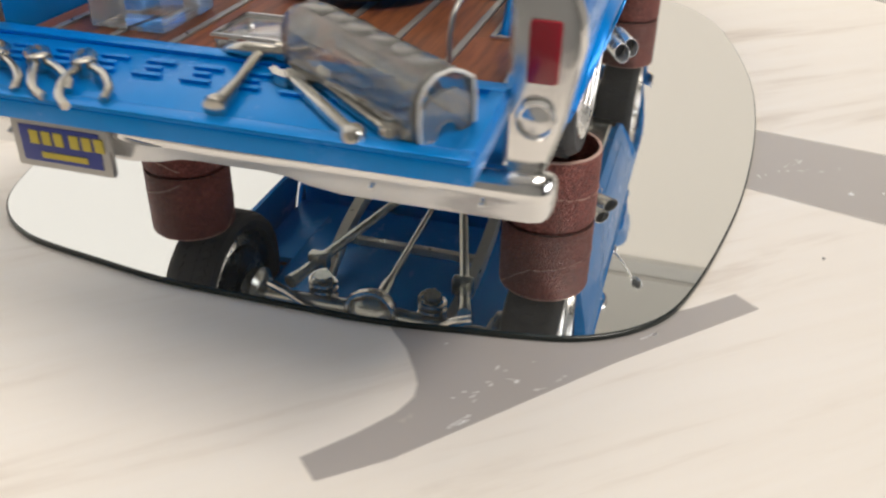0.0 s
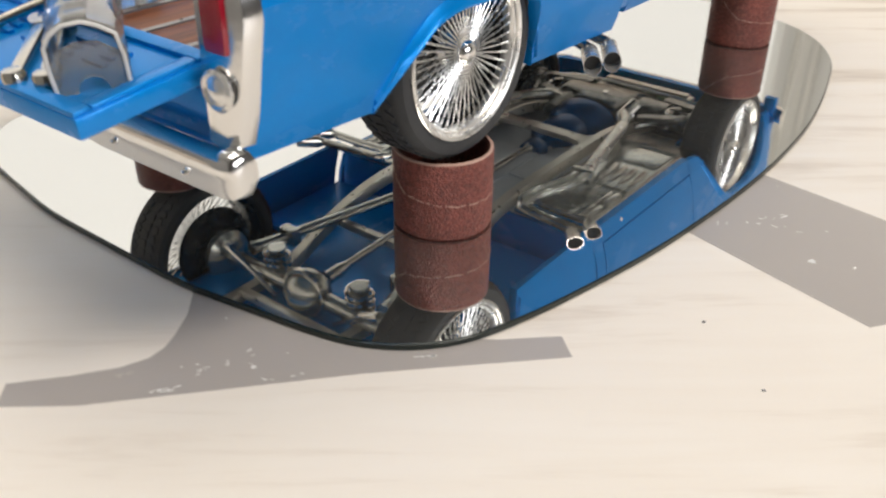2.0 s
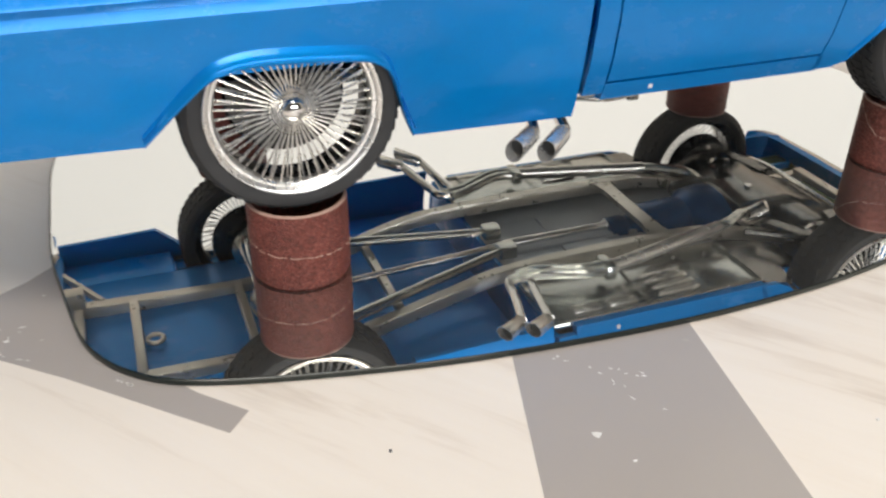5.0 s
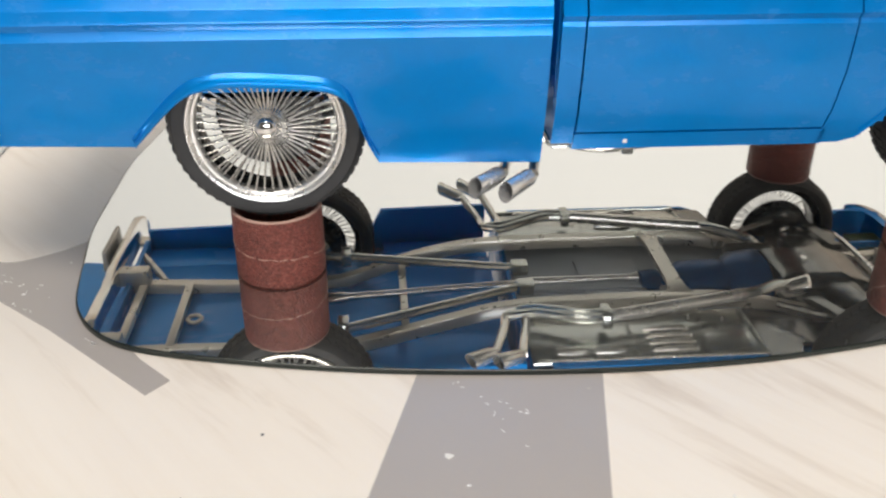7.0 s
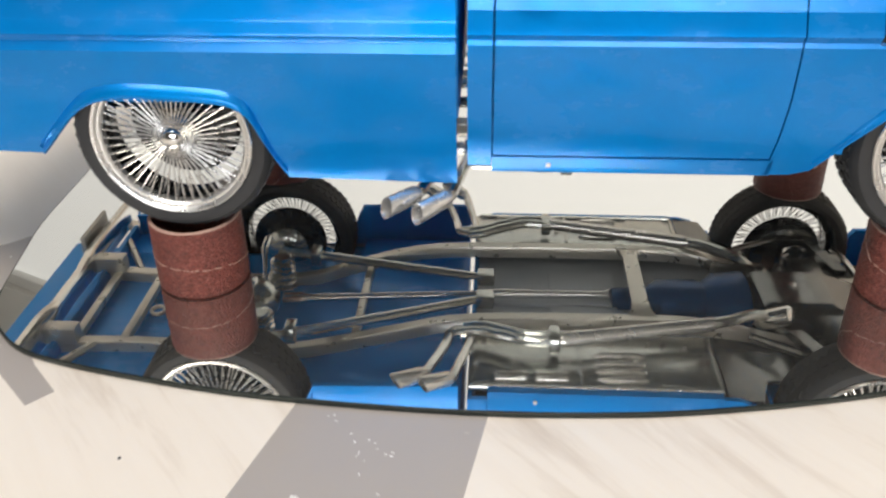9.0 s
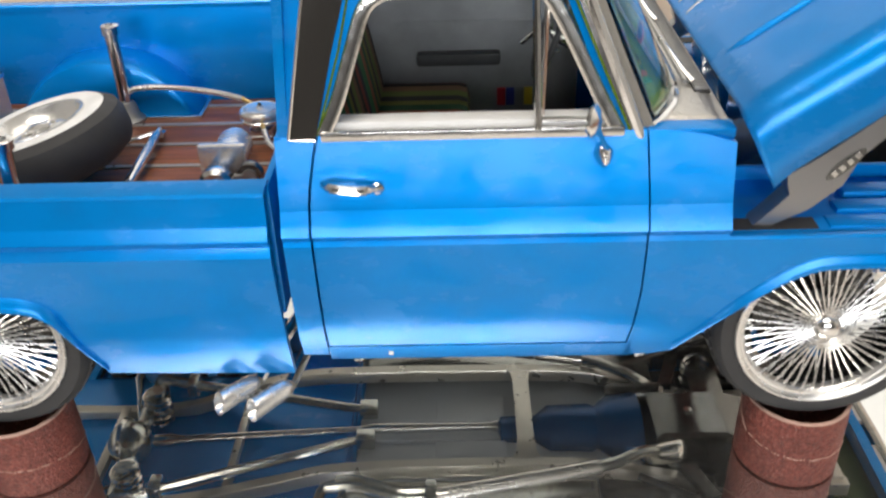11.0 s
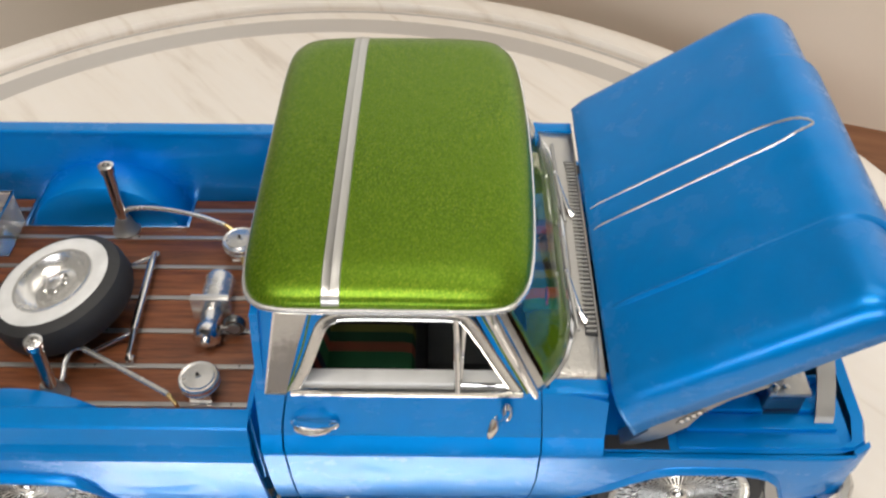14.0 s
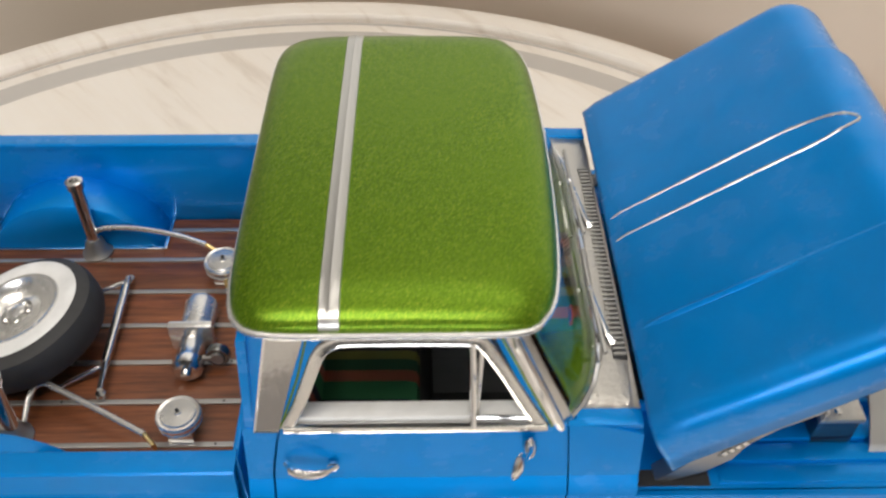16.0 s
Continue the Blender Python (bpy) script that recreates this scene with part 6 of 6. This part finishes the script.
def pump_motor():
    t = at_bed("hydraulic_pump", 29.2, -1.6, FLOOR_Z, "chrome hydraulic pump motor lying across the bed", "pump")
    part("motor", lathe(fresh(), [(0, 9.6), (2.0, 9.5), (2.85, 9.0), (3.05, 8.2), (3.05, 1.6), (2.6, 1.2)], 28, axis="y", cap=False), TIP_CHROME, t).location = (0, 0, 2.9 * MM)
    part("collar", box(fresh(), -4.3, 3.6, 0.0, 1.7, 0.1, 6.4, 0.5), TIP_CHROME, t)
    part("pump_body", lathe(fresh(), [(2.2, 0.2), (2.4, -1.0), (2.4, -4.4), (2.75, -4.9), (2.75, -6.8), (2.1, -7.4), (1.0, -7.4), (0.9, -8.4), (0, -8.4)], 24, axis="y", cap=False), CHROME, t).location = (0, 0, 2.9 * MM)
    part("pulley", lathe(fresh(), [(1.3, -0.8), (2.1, -0.8), (2.3, 0), (2.1, 0.8), (1.3, 0.8)], 28, close=True, axis="y"), DARK_PLATE, t, "dark pulley ring").location = (4.9 * MM, -3.4 * MM, 2.95 * MM)
    part("gear_head", lathe(fresh(), [(0, -1.2), (1.2, -1.2), (1.2, 1.2), (0, 1.2)], 20, axis="y", cap=False), DULL, t).location = (4.9 * MM, -3.4 * MM, 2.95 * MM)
    part("pulley_arm", box(fresh(), 1.0, 5.1, -4.6, -3.8, 2.4, 3.4, 0.2), DULL, t)


pump_motor()


def rack_bar():
    t = at_bed("spare_rack_bar", 13.6, 1.6, FLOOR_Z, "slender chrome damper bar holding the spare wheel", "bar")
    part("rod", tube(fresh(), [(-0.2, 13.4, 2.2), (0.5, -6, 2.2), (1.2, -13.6, 2.2)], [0.55, 0.6, 0.55], 10), CHROME, t)
    part("sleeve", tube(fresh(), [(-0.1, 11, 2.2), (0.6, -7.6, 2.2)], 0.85, 12), CHROME, t)
    for y, x in ((12.6, -5.4), (-8.6, -4.6)):
        part("stay", tube(fresh(), [(0, y, 2.2), (x, y - 2.4, 1.4), (x - 2, y - 3.0, 0.5)], 0.42, 8), CHROME, t)
    for y, x in ((13.8, -0.2), (-13.8, 1.2)):
        part("eye_end", lathe(fresh(), [(0.3, -0.4), (0.9, -0.4), (0.9, 0.4), (0.3, 0.4)], 14, close=True), CHROME, t).location = (x * MM, y * MM, 1.2 * MM)
        part("foot", box(fresh(), x - 0.5, x + 0.5, y - 0.5, y + 0.5, 0, 1.4, 0.15), CHROME, t)


rack_bar()


def clear_box(x, y, sx, sy, sz):
    t = at_bed("clear_box", x, y, FLOOR_Z + 0.25, "clear plastic box with bright edges in the truck bed", "box", "clear boxes")
    bm = fresh()
    box(bm, -sx / 2, sx / 2, -sy / 2, sy / 2, 0, sz, 0.4)
    part("shell", bm, PLASTIC, t)
    bm = fresh()
    c = [(-sx / 2, -sy / 2, sz), (sx / 2, -sy / 2, sz), (sx / 2, sy / 2, sz), (-sx / 2, sy / 2, sz), (-sx / 2, -sy / 2, sz)]
    part("lid_rim", tube(bm, c, 0.4, 6), CHROME, t, "bright lid rim")


def bent_rod():
    t = at_bed("bent_rod", -31.9, -23.1, FLOOR_Z, "thin grey bent rod standing in the truck bed", "rod")
    part("foot", lathe(fresh(), [(0.9, 0), (0.9, 0.5), (0.45, 0.8)], 14), DULL, t)
    part("rod", tube(fresh(), curve([(0, 0, 0.4), (0.1, 0, 4.5), (1.2, -0.3, 7.2), (4.6, -0.8, 8.2), (9.4, -1.6, 7.6)], 5), 0.34, 8), DULL, t)


bent_rod()
clear_box(-25, 21, 13, 11, 9)
clear_box(-31, 1.0, 9, 10, 2.2)

# ---- tools on the tailgate ----
def on_gate(name, x, y, label, category, group, turn):
    """A thing that lies on the sloping gate; x, y in the truck's frame."""
    ob = at_bed(name, 0, 0, 0, label, category, group)
    back = (-40.6 - x) / math.cos(radians(6.0))
    local = GATE @ Matrix.Translation((-back, y, 0.03)) @ Matrix.Rotation(radians(turn), 4, "Z")
    local.translation = (local.translation + Vector((0, YC, 0))) * MM
    ob.matrix_world = local
    return ob


def hammer(x, y, turn):
    t = on_gate("hammer", x, y, "chrome claw hammer lying on the tailgate", "hammer", "tools on the tailgate", turn)
    part("handle", tube(fresh(), [(0, 0, 1.1), (1.4, 0, 1.1), (6, 0, 0.95), (13, 0, 1.2)], [1.15, 0.95, 0.62, 0.62], 12), TOOL, t)
    part("butt", lathe(fresh(), [(0.0, -0.8), (1.15, -0.6), (1.3, 0), (1.1, 0.7)], 16, axis="x", cap=False), TOOL, t).location = (0, 0, 1.3 * MM)
    part("head", tube(fresh(), [(13.2, -3.2, 1.5), (13.2, -2.2, 1.5), (13.2, -1.9, 1.4), (13.2, 1.4, 1.4), (13.6, 3.6, 1.2), (14.2, 5.0, 0.5)], [1.2, 1.2, 0.8, 0.95, 0.6, 0.2], 12), TOOL, t)


def wrench(x, y, turn, length):
    t = on_gate("wrench", x, y, "small chrome spanner lying on the tailgate", "wrench", "tools on the tailgate", turn)
    part("shank", box(fresh(), 1, length - 1.6, -0.68, 0.68, 0.15, 1.25, 0.35), TOOL, t)
    part("ring_end", lathe(fresh(), [(0, 0.05), (1.0, 0.05), (1.25, 0.4), (1.25, 1.2), (1.0, 1.6), (0, 1.7)], 20, cap=False), TOOL, t)
    jaw = [(0, -1.0), (1.6, -1.7), (3.2, -1.5), (3.5, -0.7), (2.0, -0.6), (2.0, 0.6), (3.5, 0.7), (3.2, 1.5), (1.6, 1.7), (0, 1.0)]
    part("open_jaw", prism(fresh(), [(length - 2.4 + a, b) for a, b in jaw], 0.05, 1.3), TOOL, t, smooth=0)


def pliers(x, y, turn, spread):
    t = on_gate("pliers", x, y, "small chrome pliers standing open on the tailgate", "pliers", "tools on the tailgate", turn)
    for s in (-1, 1):
        part("grip", tube(fresh(), curve([(0, s * 0.4, 1.2), (3.2, s * spread, 1.3), (6.4, s * (spread + 0.5), 1.1), (8.6, s * (spread - 0.1), 0.8)], 5), 0.52, 10), TOOL, t)
        part("jaw", tube(fresh(), [(0, s * 0.7, 1.2), (-2.4, s * 0.9, 1.2), (-4.6, s * 0.35, 1.0)], [0.75, 0.62, 0.35], 10), TOOL, t)
    part("pivot", lathe(fresh(), [(1.0, 0), (1.0, 1.9), (0.7, 2.1), (0, 2.1)], 16, cap=False), TOOL, t)


hammer(-55.0, -5.2, 6)
wrench(-56.0, -20.5, 48, 16.5)
wrench(-54.6, -23.9, 52, 15.5)
pliers(-50.2, 13.6, 214, 2.0)
pliers(-50.4, 19.2, 226, 1.3)
pliers(-50.8, 24.6, 219, 1.6)


def clear_cover():
    t = on_gate("clear_cover", -45.8, -18.6, "crinkled clear plastic cover with a toothed ridge on the tailgate", "cover", "", 57)
    sec = [(3.5, 0.0), (3.6, 2.6), (3.45, 4.8), (2.7, 5.9), (1.4, 6.7), (-0.4, 6.8), (-1.8, 6.2), (-3.2, 5.2), (-3.5, 3.0), (-3.4, 0.0)]
    rng = random.Random(3)
    bm = fresh()
    rows = []
    for k in range(17):
        x = -12.5 + 24 * k / 16
        rows.append([bm.verts.new((x + rng.uniform(-0.15, 0.15), y + rng.uniform(-0.2, 0.2), max(0, z + rng.uniform(-0.18, 0.18) * (z > 0)))) for y, z in sec])
    for a, b in zip(rows, rows[1:]):
        for i in range(len(sec) - 1):
            bm.faces.new((a[i], a[i + 1], b[i + 1], b[i]))
    part("shell", bm, SMOKY, t, smooth=25, solid=0.35)
    for k in range(6):
        x = -10.0 + 3.6 * k
        part("ridge_tooth", box(fresh(), x - 1.5, x + 1.5, -1.0, 1.2, 6.5, 7.05, 0.25), SMOKY, t)
    # bright rim round the open end, and a low end lip with an arch in it
    part("open_rim", tube(fresh(), [(-12.5, y, z + 0.2) for y, z in sec], 0.22, 6), MILKY, t)
    arch = [(1.5 * math.cos(a), 1.5 * math.sin(a)) for a in span(0, math.pi, 10)]
    low = [(3.4, 0.0), (3.5, 3.0), (2.5, 4.4), (0.6, 5.0), (-1.4, 4.8), (-3.3, 3.4), (-3.4, 0.0)]
    ring = [(-12.4, y, z) for y, z in low + arch[::-1]]
    part("end_lip", ring_loft(fresh(), [ring, [(a + 0.4, b, c) for a, b, c in ring]]), SMOKY, t, smooth=0)
    ring = [(11.4, y * 0.98, z * 0.98) for y, z in sec]
    part("end_wall", ring_loft(fresh(), [ring, [(a + 0.4, b, c) for a, b, c in ring]]), PLASTIC, t, smooth=0)


clear_cover()
